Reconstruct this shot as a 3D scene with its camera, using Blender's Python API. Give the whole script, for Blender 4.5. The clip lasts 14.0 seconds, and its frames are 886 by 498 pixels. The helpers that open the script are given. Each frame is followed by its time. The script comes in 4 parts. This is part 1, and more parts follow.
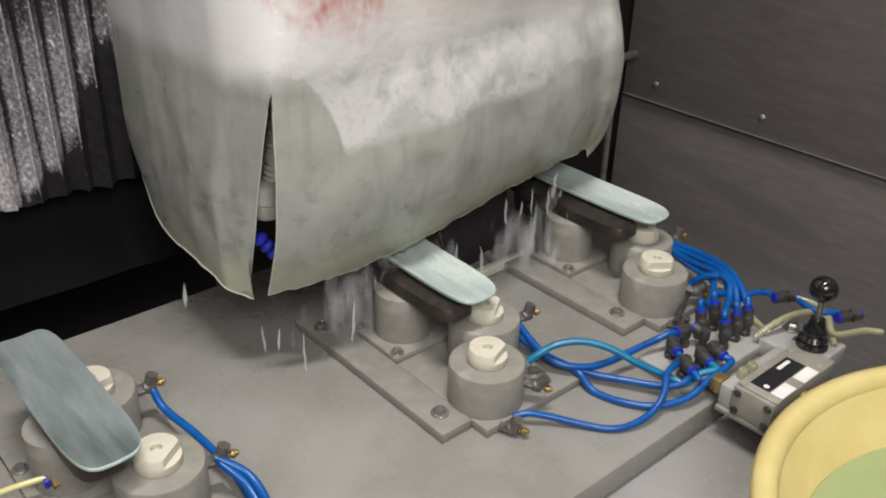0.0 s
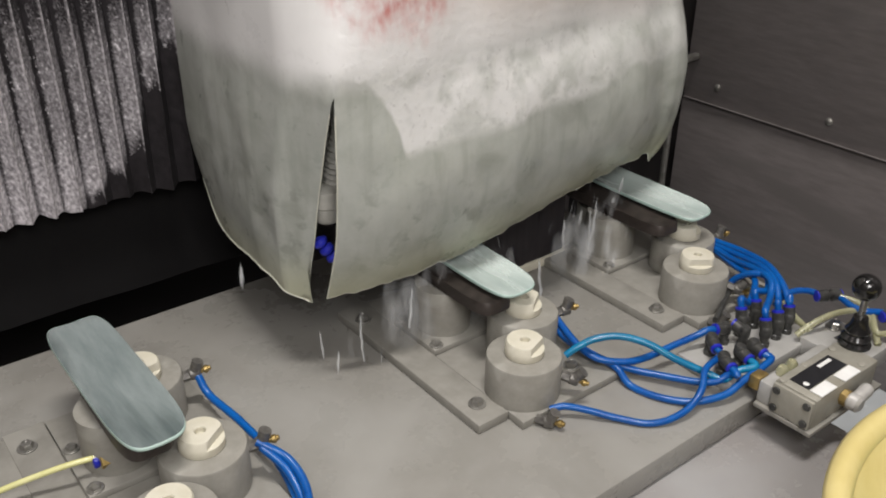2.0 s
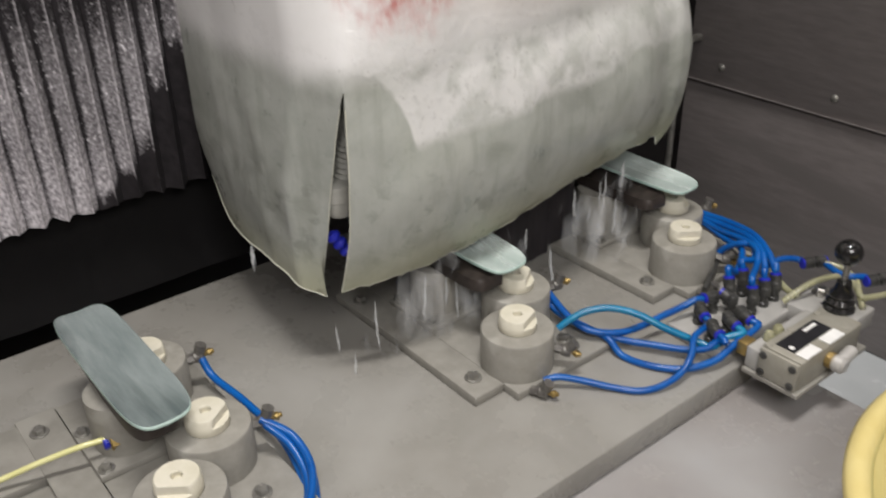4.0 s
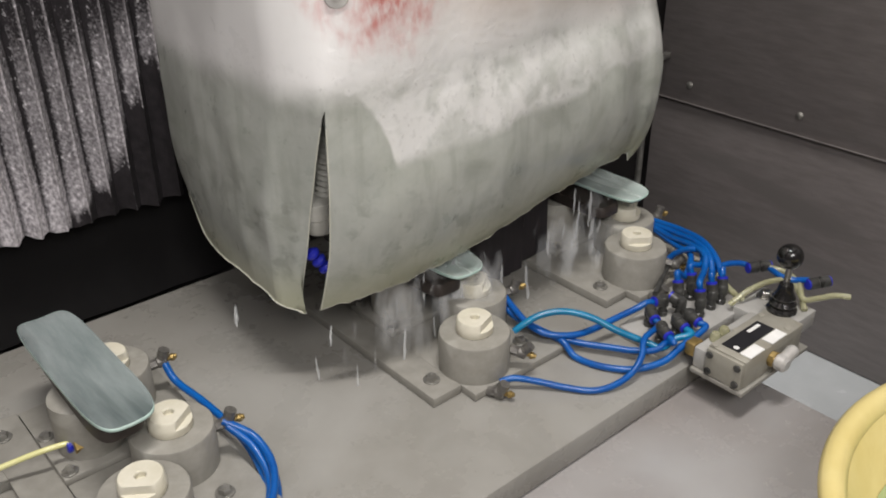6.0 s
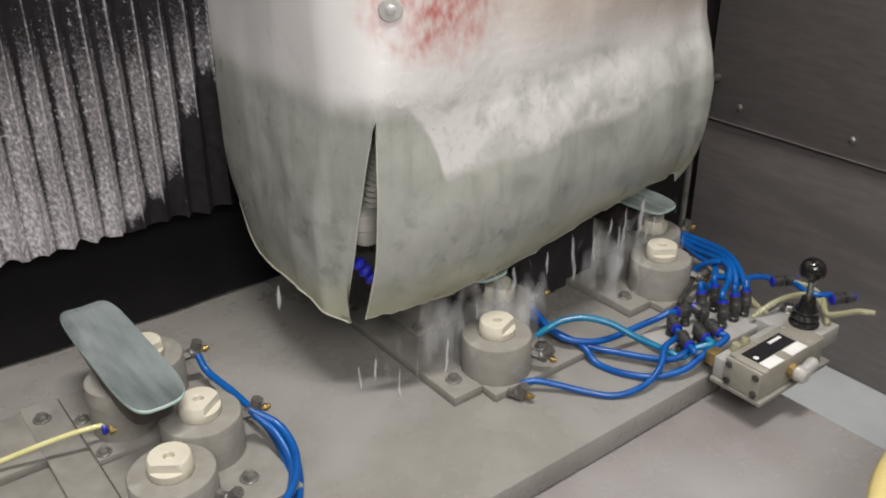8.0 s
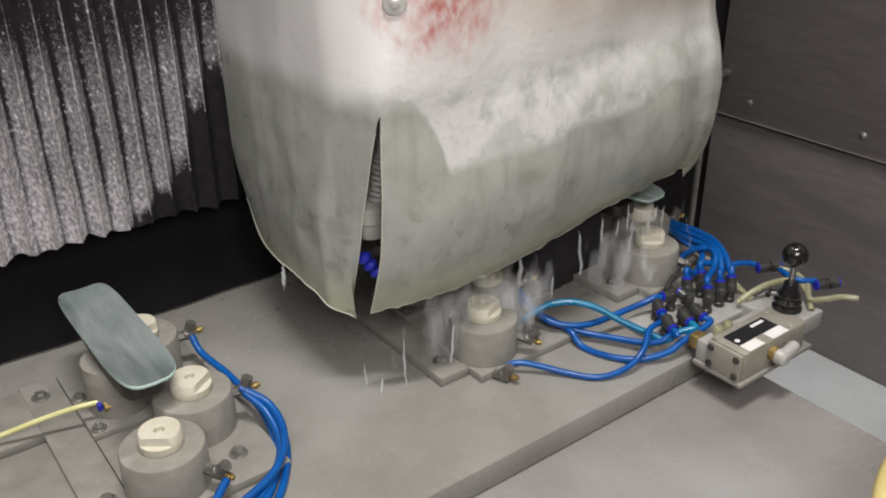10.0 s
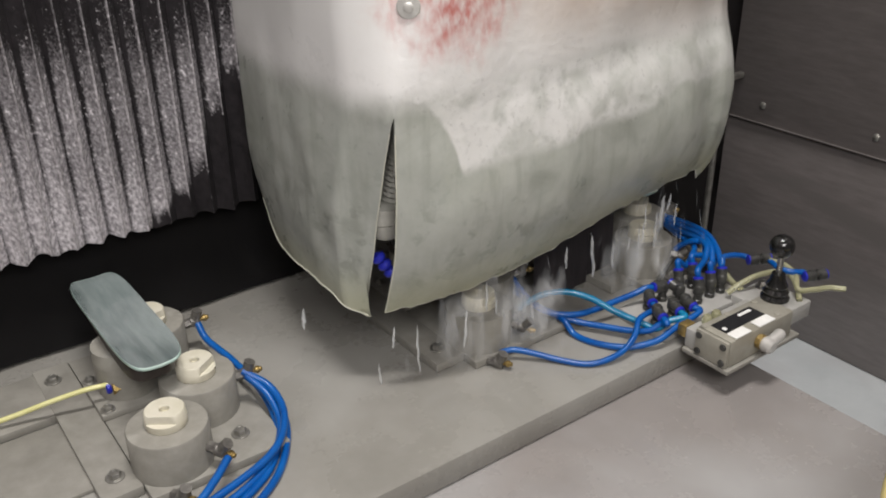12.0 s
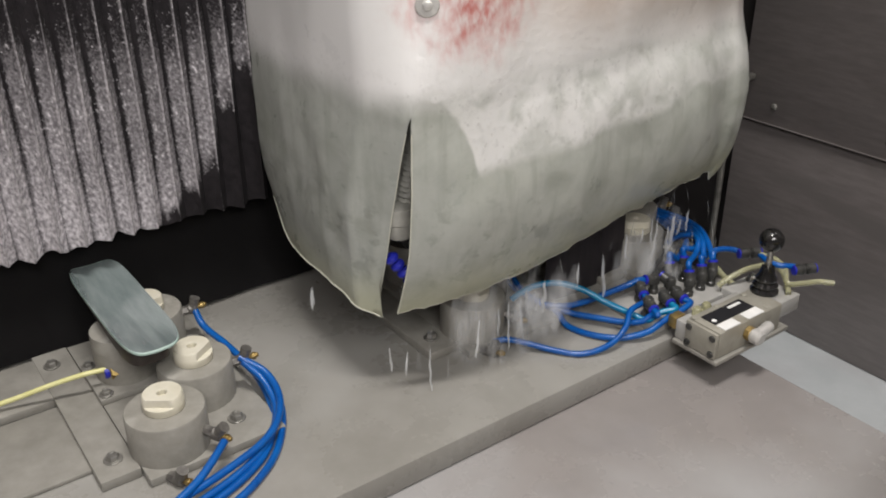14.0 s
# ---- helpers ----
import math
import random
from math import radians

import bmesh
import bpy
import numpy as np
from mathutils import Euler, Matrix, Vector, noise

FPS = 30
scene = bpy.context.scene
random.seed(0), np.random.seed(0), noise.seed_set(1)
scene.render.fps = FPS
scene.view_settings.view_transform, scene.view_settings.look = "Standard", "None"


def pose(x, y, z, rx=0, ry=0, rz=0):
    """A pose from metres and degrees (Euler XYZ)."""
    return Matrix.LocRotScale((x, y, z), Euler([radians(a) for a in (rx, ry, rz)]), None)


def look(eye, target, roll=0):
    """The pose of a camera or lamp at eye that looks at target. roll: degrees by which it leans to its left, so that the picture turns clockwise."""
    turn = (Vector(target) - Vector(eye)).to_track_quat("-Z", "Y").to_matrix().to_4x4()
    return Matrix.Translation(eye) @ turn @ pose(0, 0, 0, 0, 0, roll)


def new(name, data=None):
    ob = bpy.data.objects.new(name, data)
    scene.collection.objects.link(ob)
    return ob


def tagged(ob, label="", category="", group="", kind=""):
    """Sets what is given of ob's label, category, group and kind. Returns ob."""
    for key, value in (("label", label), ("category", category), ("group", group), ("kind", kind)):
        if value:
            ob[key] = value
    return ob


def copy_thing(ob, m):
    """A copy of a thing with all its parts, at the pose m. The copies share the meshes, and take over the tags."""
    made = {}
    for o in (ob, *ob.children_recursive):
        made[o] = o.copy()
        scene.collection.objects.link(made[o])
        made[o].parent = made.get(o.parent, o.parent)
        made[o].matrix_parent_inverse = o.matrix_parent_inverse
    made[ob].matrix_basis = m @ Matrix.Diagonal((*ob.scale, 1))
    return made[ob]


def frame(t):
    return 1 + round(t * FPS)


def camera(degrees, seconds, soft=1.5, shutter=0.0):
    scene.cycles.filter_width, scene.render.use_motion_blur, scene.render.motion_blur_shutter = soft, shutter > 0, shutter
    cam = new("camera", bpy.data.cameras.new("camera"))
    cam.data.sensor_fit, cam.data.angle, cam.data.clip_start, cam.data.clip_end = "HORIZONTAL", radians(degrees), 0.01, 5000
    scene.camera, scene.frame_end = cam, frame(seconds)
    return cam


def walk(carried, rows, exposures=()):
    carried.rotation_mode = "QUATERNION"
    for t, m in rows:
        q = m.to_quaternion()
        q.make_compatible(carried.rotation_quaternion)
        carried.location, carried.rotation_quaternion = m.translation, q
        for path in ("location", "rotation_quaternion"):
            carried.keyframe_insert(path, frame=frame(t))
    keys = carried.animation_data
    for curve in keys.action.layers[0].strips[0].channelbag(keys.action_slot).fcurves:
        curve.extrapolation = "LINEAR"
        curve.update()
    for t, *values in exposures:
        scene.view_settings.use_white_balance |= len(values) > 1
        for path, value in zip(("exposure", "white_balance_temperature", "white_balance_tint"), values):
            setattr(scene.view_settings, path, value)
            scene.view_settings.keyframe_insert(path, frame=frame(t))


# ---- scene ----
cam = camera(52.87, 14.0, 1.9, 0.5)
PATH = [
    (0, pose(-0.5027, -0.4983, 0.5854, 61.555, -1.384, -40.815)),
    (0.5, pose(-0.5001, -0.4957, 0.5832, 60.796, -0.844, -40.853)),
    (1, pose(-0.5028, -0.4907, 0.5825, 60.939, -0.603, -40.083)),
    (1.5, pose(-0.5051, -0.4871, 0.5827, 60.997, -0.449, -38.982)),
    (2, pose(-0.5062, -0.4840, 0.5836, 61.640, -0.433, -37.856)),
    (2.5, pose(-0.5041, -0.4907, 0.5844, 61.459, -0.793, -36.893)),
    (3, pose(-0.5053, -0.4963, 0.5874, 61.508, -0.798, -35.882)),
    (3.5, pose(-0.5117, -0.4921, 0.5925, 62.543, 0.412, -35.670)),
    (4, pose(-0.5149, -0.4785, 0.5885, 60.777, 1.260, -38.616)),
    (4.2, pose(-0.5183, -0.4765, 0.5906, 60.398, -0.097, -40.102)),
    (6.3, pose(-0.5283, -0.4706, 0.5953, 61.690, 0.388, -40.920)),
    (6.5, pose(-0.5269, -0.4696, 0.5958, 61.569, -0.091, -41.291)),
    (7, pose(-0.5290, -0.4735, 0.5945, 62.733, -0.364, -41.746)),
    (7.5, pose(-0.5355, -0.4736, 0.5926, 63.006, -0.543, -38.759)),
    (8, pose(-0.5365, -0.4766, 0.5897, 63.001, 0.237, -37.637)),
    (10.5, pose(-0.5300, -0.4850, 0.5862, 62.942, 0.551, -36.599)),
    (11, pose(-0.5312, -0.4886, 0.5876, 63.054, 0.690, -36.375)),
    (11.5, pose(-0.5340, -0.4923, 0.5877, 63.151, 0.935, -36.166)),
    (12, pose(-0.5364, -0.4940, 0.5877, 63.180, 0.965, -35.910)),
    (12.5, pose(-0.5355, -0.4911, 0.5863, 63.110, 0.900, -35.879)),
    (13, pose(-0.5379, -0.4861, 0.5863, 63.082, 0.608, -35.654)),
    (13.5, pose(-0.5407, -0.4813, 0.5872, 63.127, 0.443, -35.482)),
    (14, pose(-0.5446, -0.4764, 0.5878, 62.968, 0.389, -35.842)),
]
walk(cam, PATH)

# the sliding table: seconds and metres travelled along SLIDE
SLIDE = Vector((-0.0200, 1.0, -0.0074))
TRAVEL = [(0, 0.0000), (0.5, 0.0078), (1, 0.0155), (1.5, 0.0233), (2, 0.0311), (2.5, 0.0390), (3, 0.0469), (3.5, 0.0547), (4, 0.0626), (4.2, 0.0657), (6.3, 0.0991), (6.5, 0.1023), (7, 0.1101), (7.5, 0.1180), (8, 0.1259), (10.5, 0.1652), (11, 0.1730), (11.5, 0.1809), (12, 0.1888), (12.5, 0.1968), (13, 0.2048), (13.5, 0.2129), (14, 0.2209)]

# ---- light ----
world = bpy.data.worlds.new("world")
scene.world = world
world.use_nodes = True
world.node_tree.nodes["Background"].inputs[0].default_value = (0.75, 0.8, 0.9, 1)
world.node_tree.nodes["Background"].inputs[1].default_value = 0.05
scene.view_settings.exposure = 0.0


def area_lamp(name, eye, target, sx, sy, watts, colour):
    data = bpy.data.lights.new(name, "AREA")
    data.shape, data.size, data.size_y = "RECTANGLE", sx, sy
    data.energy, data.color = watts, colour
    ob = new(name, data)
    ob.matrix_world = look(eye, target)
    return ob


# added fill from front left, its source unseen; tube lamp under the chamber roof
area_lamp("front_fill", (-0.68, -1.02, 1.22), (-0.15, 0.20, 0.40), 0.8, 0.5, 17.0, (1.0, 0.97, 0.95))
area_lamp("tube_lamp", (-0.28, -0.21, 2.55), (-0.20, -0.05, 0.0), 0.9, 0.12, 48.0, (1.0, 0.955, 0.92))


# ---- materials ----
def surface(name, a, b, scale=40.0, rough=0.5, metal=0.0, bump=0.1, detail=6.0, rough_var=0.1, coat=0.0, trans=0.0,
            stretch=(1, 1, 1), stain=None, stain_scale=6.0, stain_at=(0.55, 0.7), ior=1.45, random_shade=0.0):
    m = bpy.data.materials.new(name)
    m.use_nodes = True
    nt = m.node_tree
    n, l = nt.nodes, nt.links
    p = n["Principled BSDF"]
    tc = n.new("ShaderNodeTexCoord")
    mp = n.new("ShaderNodeMapping")
    mp.inputs["Scale"].default_value = stretch
    l.new(tc.outputs["Object"], mp.inputs["Vector"])
    n1 = n.new("ShaderNodeTexNoise")
    n1.inputs["Scale"].default_value, n1.inputs["Detail"].default_value = scale, detail
    n1.inputs["Roughness"].default_value = 0.65
    l.new(mp.outputs[0], n1.inputs["Vector"])
    ramp = n.new("ShaderNodeValToRGB")
    ramp.color_ramp.elements[0].position, ramp.color_ramp.elements[1].position = 0.32, 0.68
    ramp.color_ramp.elements[0].color, ramp.color_ramp.elements[1].color = (*a, 1), (*b, 1)
    l.new(n1.outputs[0], ramp.inputs[0])
    colour = ramp.outputs[0]
    if stain:
        n2 = n.new("ShaderNodeTexNoise")
        n2.inputs["Scale"].default_value, n2.inputs["Detail"].default_value = stain_scale, 5
        n2.inputs["Distortion"].default_value = 0.6
        l.new(mp.outputs[0], n2.inputs["Vector"])
        r2 = n.new("ShaderNodeValToRGB")
        r2.color_ramp.elements[0].position, r2.color_ramp.elements[1].position = stain_at
        l.new(n2.outputs[0], r2.inputs[0])
        mx = n.new("ShaderNodeMix")
        mx.data_type = "RGBA"
        l.new(r2.outputs[0], mx.inputs["Factor"])
        l.new(colour, mx.inputs["A"])
        mx.inputs["B"].default_value = (*stain, 1)
        colour = mx.outputs["Result"]
    l.new(colour, p.inputs["Base Color"])
    mr = n.new("ShaderNodeMapRange")
    mr.inputs["To Min"].default_value, mr.inputs["To Max"].default_value = max(0.02, rough - rough_var), min(1, rough + rough_var)
    l.new(n1.outputs[0], mr.inputs["Value"])
    l.new(mr.outputs[0], p.inputs["Roughness"])
    p.inputs["Metallic"].default_value, p.inputs["IOR"].default_value = metal, ior
    p.inputs["Coat Weight"].default_value, p.inputs["Transmission Weight"].default_value = coat, trans
    p.inputs["Coat Roughness"].default_value = 0.12
    if bump:
        bp = n.new("ShaderNodeBump")
        bp.inputs["Strength"].default_value, bp.inputs["Distance"].default_value = bump, 0.003
        l.new(n1.outputs[0], bp.inputs["Height"])
        l.new(bp.outputs[0], p.inputs["Normal"])
    return m


def film_material():
    """Milky plastic film, wet, with dried froth, a rust-red smear and a yellowed hem."""
    m = surface("milky_film", (0.415, 0.435, 0.395), (0.515, 0.53, 0.49), 24, 0.30, 0, 0.08, stain=(0.32, 0.335, 0.295), stain_scale=16,
                stain_at=(0.5, 0.78))
    nt = m.node_tree
    n, l = nt.nodes, nt.links
    p = n["Principled BSDF"]
    base = p.inputs["Base Color"].links[0].from_socket
    geo = n.new("ShaderNodeTexCoord")
    sep = n.new("ShaderNodeSeparateXYZ")
    l.new(geo.outputs["Object"], sep.inputs[0])

    def math_node(op, a, b=None, c=None):
        k = n.new("ShaderNodeMath")
        k.operation = op
        for i, v in enumerate((a, b, c)):
            if v is None:
                continue
            if isinstance(v, (int, float)):
                k.inputs[i].default_value = v
            else:
                l.new(v, k.inputs[i])
        return k.outputs[0]

    def noise_node(scale, detail=5, distort=0.0):
        k = n.new("ShaderNodeTexNoise")
        k.inputs["Scale"].default_value, k.inputs["Detail"].default_value, k.inputs["Distortion"].default_value = scale, detail, distort
        l.new(geo.outputs["Object"], k.inputs["Vector"])
        return k.outputs[0]

    def band(v, lo, hi):
        k = n.new("ShaderNodeMapRange")
        k.interpolation_type = "SMOOTHSTEP"
        k.inputs["From Min"].default_value, k.inputs["From Max"].default_value = lo, hi
        l.new(v, k.inputs["Value"])
        return k.outputs[0]

    def over(under, mask, colour):
        k = n.new("ShaderNodeMix")
        k.data_type = "RGBA"
        l.new(mask, k.inputs["Factor"])
        l.new(under, k.inputs["A"])
        k.inputs["B"].default_value = (*colour, 1)
        return k.outputs["Result"]

    x, y, z = sep.outputs
    wob = noise_node(9, 4, 0.5)
    fine = noise_node(120, 6)
    mid = noise_node(34, 5, 0.4)
    # dried froth over the housing: an arch clear of the slit, then a scalloped rim that rises towards the right
    rim = math_node("MULTIPLY_ADD", mid, 0.026, math_node("MULTIPLY_ADD", wob, 0.060, math_node("MULTIPLY_ADD", x, 0.055, 0.2315)))
    ax = math_node("DIVIDE", math_node("ADD", x, 0.125), 0.058)
    az = math_node("DIVIDE", math_node("SUBTRACT", z, 0.255), 0.092)
    arch = math_node("ADD", math_node("SQRT", math_node("ADD", math_node("MULTIPLY", ax, ax), math_node("MULTIPLY", az, az))), math_node("MULTIPLY", mid, 0.12))
    froth = math_node("MULTIPLY", math_node("MULTIPLY", band(math_node("SUBTRACT", z, rim), -0.003, 0.009), band(arch, 1.03, 1.11)), math_node("MULTIPLY", band(x, -0.128, -0.118), math_node("MULTIPLY_ADD", band(x, 0.04, 0.30), -0.45, 1.0)))
    froth_and_top = math_node("MAXIMUM", froth, band(math_node("MULTIPLY_ADD", wob, 0.03, z), 0.345, 0.38))
    runs_map = n.new("ShaderNodeMapping")
    runs_map.inputs["Scale"].default_value = (60, 60, 7)
    l.new(geo.outputs["Object"], runs_map.inputs["Vector"])
    runs = n.new("ShaderNodeTexNoise")
    runs.inputs["Scale"].default_value, runs.inputs["Detail"].default_value = 1.0, 5
    l.new(runs_map.outputs[0], runs.inputs["Vector"])
    col = over(base, math_node("MULTIPLY", band(runs.outputs[0], 0.50, 0.72), 0.40), (0.29, 0.305, 0.265))
    blotch = math_node("MULTIPLY", band(noise_node(24, 6, 0.8), 0.50, 0.70), band(noise_node(5, 3), 0.38, 0.62))
    col = over(col, math_node("MULTIPLY", blotch, 0.72), (0.26, 0.27, 0.235))
    col = over(col, math_node("MULTIPLY", band(runs.outputs[0], 0.46, 0.28), 0.16), (0.64, 0.65, 0.63))
    # near-white above this height, on every side of the head
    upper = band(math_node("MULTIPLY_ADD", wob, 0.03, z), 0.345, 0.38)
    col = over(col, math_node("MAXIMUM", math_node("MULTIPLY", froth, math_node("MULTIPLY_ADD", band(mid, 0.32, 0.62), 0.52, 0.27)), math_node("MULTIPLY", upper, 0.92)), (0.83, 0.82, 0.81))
    col = over(col, math_node("MULTIPLY", froth_and_top, math_node("MULTIPLY", math_node("MULTIPLY", band(fine, 0.52, 0.72), 0.24), band(z, 0.40, 0.33))), (0.33, 0.33, 0.31))
    # cream and pink film of old slurry, rust-red smear
    up = band(math_node("MULTIPLY_ADD", x, 0.06, math_node("MULTIPLY_ADD", wob, 0.05, z)), 0.375, 0.46)
    col = over(col, math_node("MULTIPLY", up, math_node("MULTIPLY", band(x, -0.12, 0.10), math_node("MULTIPLY_ADD", mid, 0.5, 0.45))), (0.50, 0.395, 0.325))
    dx_ = math_node("DIVIDE", math_node("ADD", x, 0.062), 0.072)
    dz_ = math_node("DIVIDE", math_node("SUBTRACT", z, 0.436), 0.062)
    dist = math_node("SQRT", math_node("ADD", math_node("MULTIPLY", dx_, dx_), math_node("MULTIPLY", dz_, dz_)))
    smear = band(math_node("ADD", dist, math_node("MULTIPLY", mid, 1.1)), 1.75, 0.85)
    brush_map = n.new("ShaderNodeMapping")
    brush_map.inputs["Scale"].default_value = (120, 120, 62)
    brush_map.inputs["Rotation"].default_value = (0, 0.25, 0)
    l.new(geo.outputs["Object"], brush_map.inputs["Vector"])
    brush = n.new("ShaderNodeTexNoise")
    brush.inputs["Scale"].default_value, brush.inputs["Detail"].default_value = 1.0, 10
    l.new(brush_map.outputs[0], brush.inputs["Vector"])
    col = over(col, math_node("MULTIPLY", smear, math_node("MULTIPLY_ADD", band(brush.outputs[0], 0.28, 0.72), 0.72, 0.16)), (0.50, 0.085, 0.065))
    # dark specks of slurry along the lower film
    spots = math_node("MULTIPLY", band(noise_node(55, 4, 0.3), 0.54, 0.68), band(noise_node(11, 3), 0.40, 0.55))
    low_band = math_node("MULTIPLY", band(z, 0.10, 0.16), band(z, 0.27, 0.22))
    col = over(col, math_node("MULTIPLY", math_node("MULTIPLY", spots, low_band), 0.48), (0.20, 0.21, 0.18))
    pits = math_node("MULTIPLY", band(noise_node(150, 2), 0.665, 0.70), math_node("MULTIPLY", band(z, 0.25, 0.30), band(z, 0.40, 0.34)))
    col = over(col, math_node("MULTIPLY", pits, 0.22), (0.28, 0.27, 0.25))
    # yellowed hem
    hem = math_node("SUBTRACT", z, math_node("MULTIPLY_ADD", x, 0.09, 0.135))
    col = over(col, math_node("MULTIPLY", band(math_node("MULTIPLY_ADD", wob, 0.03, hem), 0.075, 0.005), 0.60), (0.44, 0.435, 0.27))
    l.new(col, p.inputs["Base Color"])
    bp = n.new("ShaderNodeBump")
    bp.inputs["Strength"].default_value, bp.inputs["Distance"].default_value = 0.5, 0.002
    l.new(math_node("MULTIPLY_ADD", math_node("MULTIPLY", froth, fine), 0.7, math_node("MULTIPLY", wob, 1.5)), bp.inputs["Height"])
    l.new(bp.outputs[0], p.inputs["Normal"])
    # thin film lets some light through
    thin = n.new("ShaderNodeBsdfTranslucent")
    l.new(col, thin.inputs[0])
    both = n.new("ShaderNodeMixShader")
    both.inputs[0].default_value = 0.16
    l.new(p.outputs[0], both.inputs[1])
    l.new(thin.outputs[0], both.inputs[2])
    l.new(both.outputs[0], n["Material Output"].inputs[0])
    return m


def bellows_material():
    """Dark rubberised cloth, grinding dust thicker towards the hem; shade painted in valleys and corner."""
    m = surface("dusty_bellows", (0.008, 0.0065, 0.0075), (0.024, 0.020, 0.023), 90, 0.8, 0, 0.4)
    nt = m.node_tree
    n, l = nt.nodes, nt.links
    p = n["Principled BSDF"]
    base = p.inputs["Base Color"].links[0].from_socket
    tc = n.new("ShaderNodeTexCoord")
    sep = n.new("ShaderNodeSeparateXYZ")
    l.new(tc.outputs["Object"], sep.inputs[0])
    big = n.new("ShaderNodeTexNoise")
    big.inputs["Scale"].default_value, big.inputs["Detail"].default_value = 7, 6
    fine = n.new("ShaderNodeTexNoise")
    fine.inputs["Scale"].default_value, fine.inputs["Detail"].default_value = 330, 5
    for k in (big, fine):
        l.new(tc.outputs["Object"], k.inputs["Vector"])
    hem = n.new("ShaderNodeMapRange")
    # shade of the head, painted as a dark corner without dust
    shade_edge = n.new("ShaderNodeMath")
    shade_edge.operation = "MULTIPLY_ADD"
    l.new(sep.outputs[2], shade_edge.inputs[0])
    shade_edge.inputs[1].default_value = -0.9
    l.new(sep.outputs[0], shade_edge.inputs[2])
    head_shade = n.new("ShaderNodeMapRange")
    head_shade.interpolation_type = "SMOOTHSTEP"
    head_shade.inputs["From Min"].default_value, head_shade.inputs["From Max"].default_value = -0.362, -0.302
    head_shade.inputs["To Min"].default_value, head_shade.inputs["To Max"].default_value = 0.0, 1.3
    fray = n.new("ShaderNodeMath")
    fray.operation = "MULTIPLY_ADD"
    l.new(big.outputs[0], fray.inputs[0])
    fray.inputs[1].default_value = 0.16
    l.new(shade_edge.outputs[0], fray.inputs[2])
    l.new(fray.outputs[0], head_shade.inputs["Value"])
    hem.inputs["From Min"].default_value, hem.inputs["From Max"].default_value = 0.46, 0.18
    hem.inputs["To Min"].default_value, hem.inputs["To Max"].default_value = -0.24, 0.93
    l.new(sep.outputs[2], hem.inputs["Value"])
    # a paler line along the fold crests
    crest = n.new("ShaderNodeMapRange")
    crest.inputs["From Min"].default_value, crest.inputs["From Max"].default_value = 0.4450, 0.4412
    crest.inputs["To Min"].default_value, crest.inputs["To Max"].default_value = 0.0, 0.60
    l.new(sep.outputs[1], crest.inputs["Value"])
    # shade between the folds, put into the colour as darker valleys
    valley_shade = n.new("ShaderNodeMapRange")
    valley_shade.inputs["From Min"].default_value, valley_shade.inputs["From Max"].default_value = 0.4615, 0.4570
    valley_shade.inputs["To Min"].default_value, valley_shade.inputs["To Max"].default_value = -0.45, 0.10
    l.new(sep.outputs[1], valley_shade.inputs["Value"])
    # single bright grains
    grain = n.new("ShaderNodeTexNoise")
    grain.inputs["Scale"].default_value, grain.inputs["Detail"].default_value = 210, 2
    l.new(tc.outputs["Object"], grain.inputs["Vector"])
    fleck = n.new("ShaderNodeMapRange")
    fleck.inputs["From Min"].default_value, fleck.inputs["From Max"].default_value = 0.64, 0.72
    fleck.inputs["To Min"].default_value, fleck.inputs["To Max"].default_value = 0.0, 1.0
    l.new(grain.outputs[0], fleck.inputs["Value"])
    total = hem.outputs[0]
    for src, gain in ((big.outputs[0], 1.0), (fine.outputs[0], 0.9), (fleck.outputs[0], 0.40), (crest.outputs[0], 1.0), (valley_shade.outputs[0], 1.0), (head_shade.outputs[0], -1.3)):
        k = n.new("ShaderNodeMath")
        k.operation = "MULTIPLY_ADD"
        l.new(src, k.inputs[0])
        k.inputs[1].default_value = gain
        l.new(total, k.inputs[2])
        total = k.outputs[0]
    r = n.new("ShaderNodeMapRange")
    r.inputs["From Min"].default_value, r.inputs["From Max"].default_value = 1.06, 1.85
    l.new(total, r.inputs["Value"])
    mx = n.new("ShaderNodeMix")
    mx.data_type = "RGBA"
    l.new(r.outputs[0], mx.inputs["Factor"])
    l.new(base, mx.inputs["A"])
    # caked dust, lighter and darker from patch to patch
    cake = n.new("ShaderNodeTexNoise")
    cake.inputs["Scale"].default_value, cake.inputs["Detail"].default_value = 210, 6
    l.new(tc.outputs["Object"], cake.inputs["Vector"])
    tone = n.new("ShaderNodeValToRGB")
    tone.color_ramp.elements[0].position, tone.color_ramp.elements[1].position = 0.36, 0.66
    tone.color_ramp.elements[0].color, tone.color_ramp.elements[1].color = (0.28, 0.262, 0.278, 1), (0.72, 0.69, 0.715, 1)
    l.new(cake.outputs[0], tone.inputs[0])
    l.new(tone.outputs[0], mx.inputs["B"])
    l.new(mx.outputs["Result"], p.inputs["Base Color"])
    return m


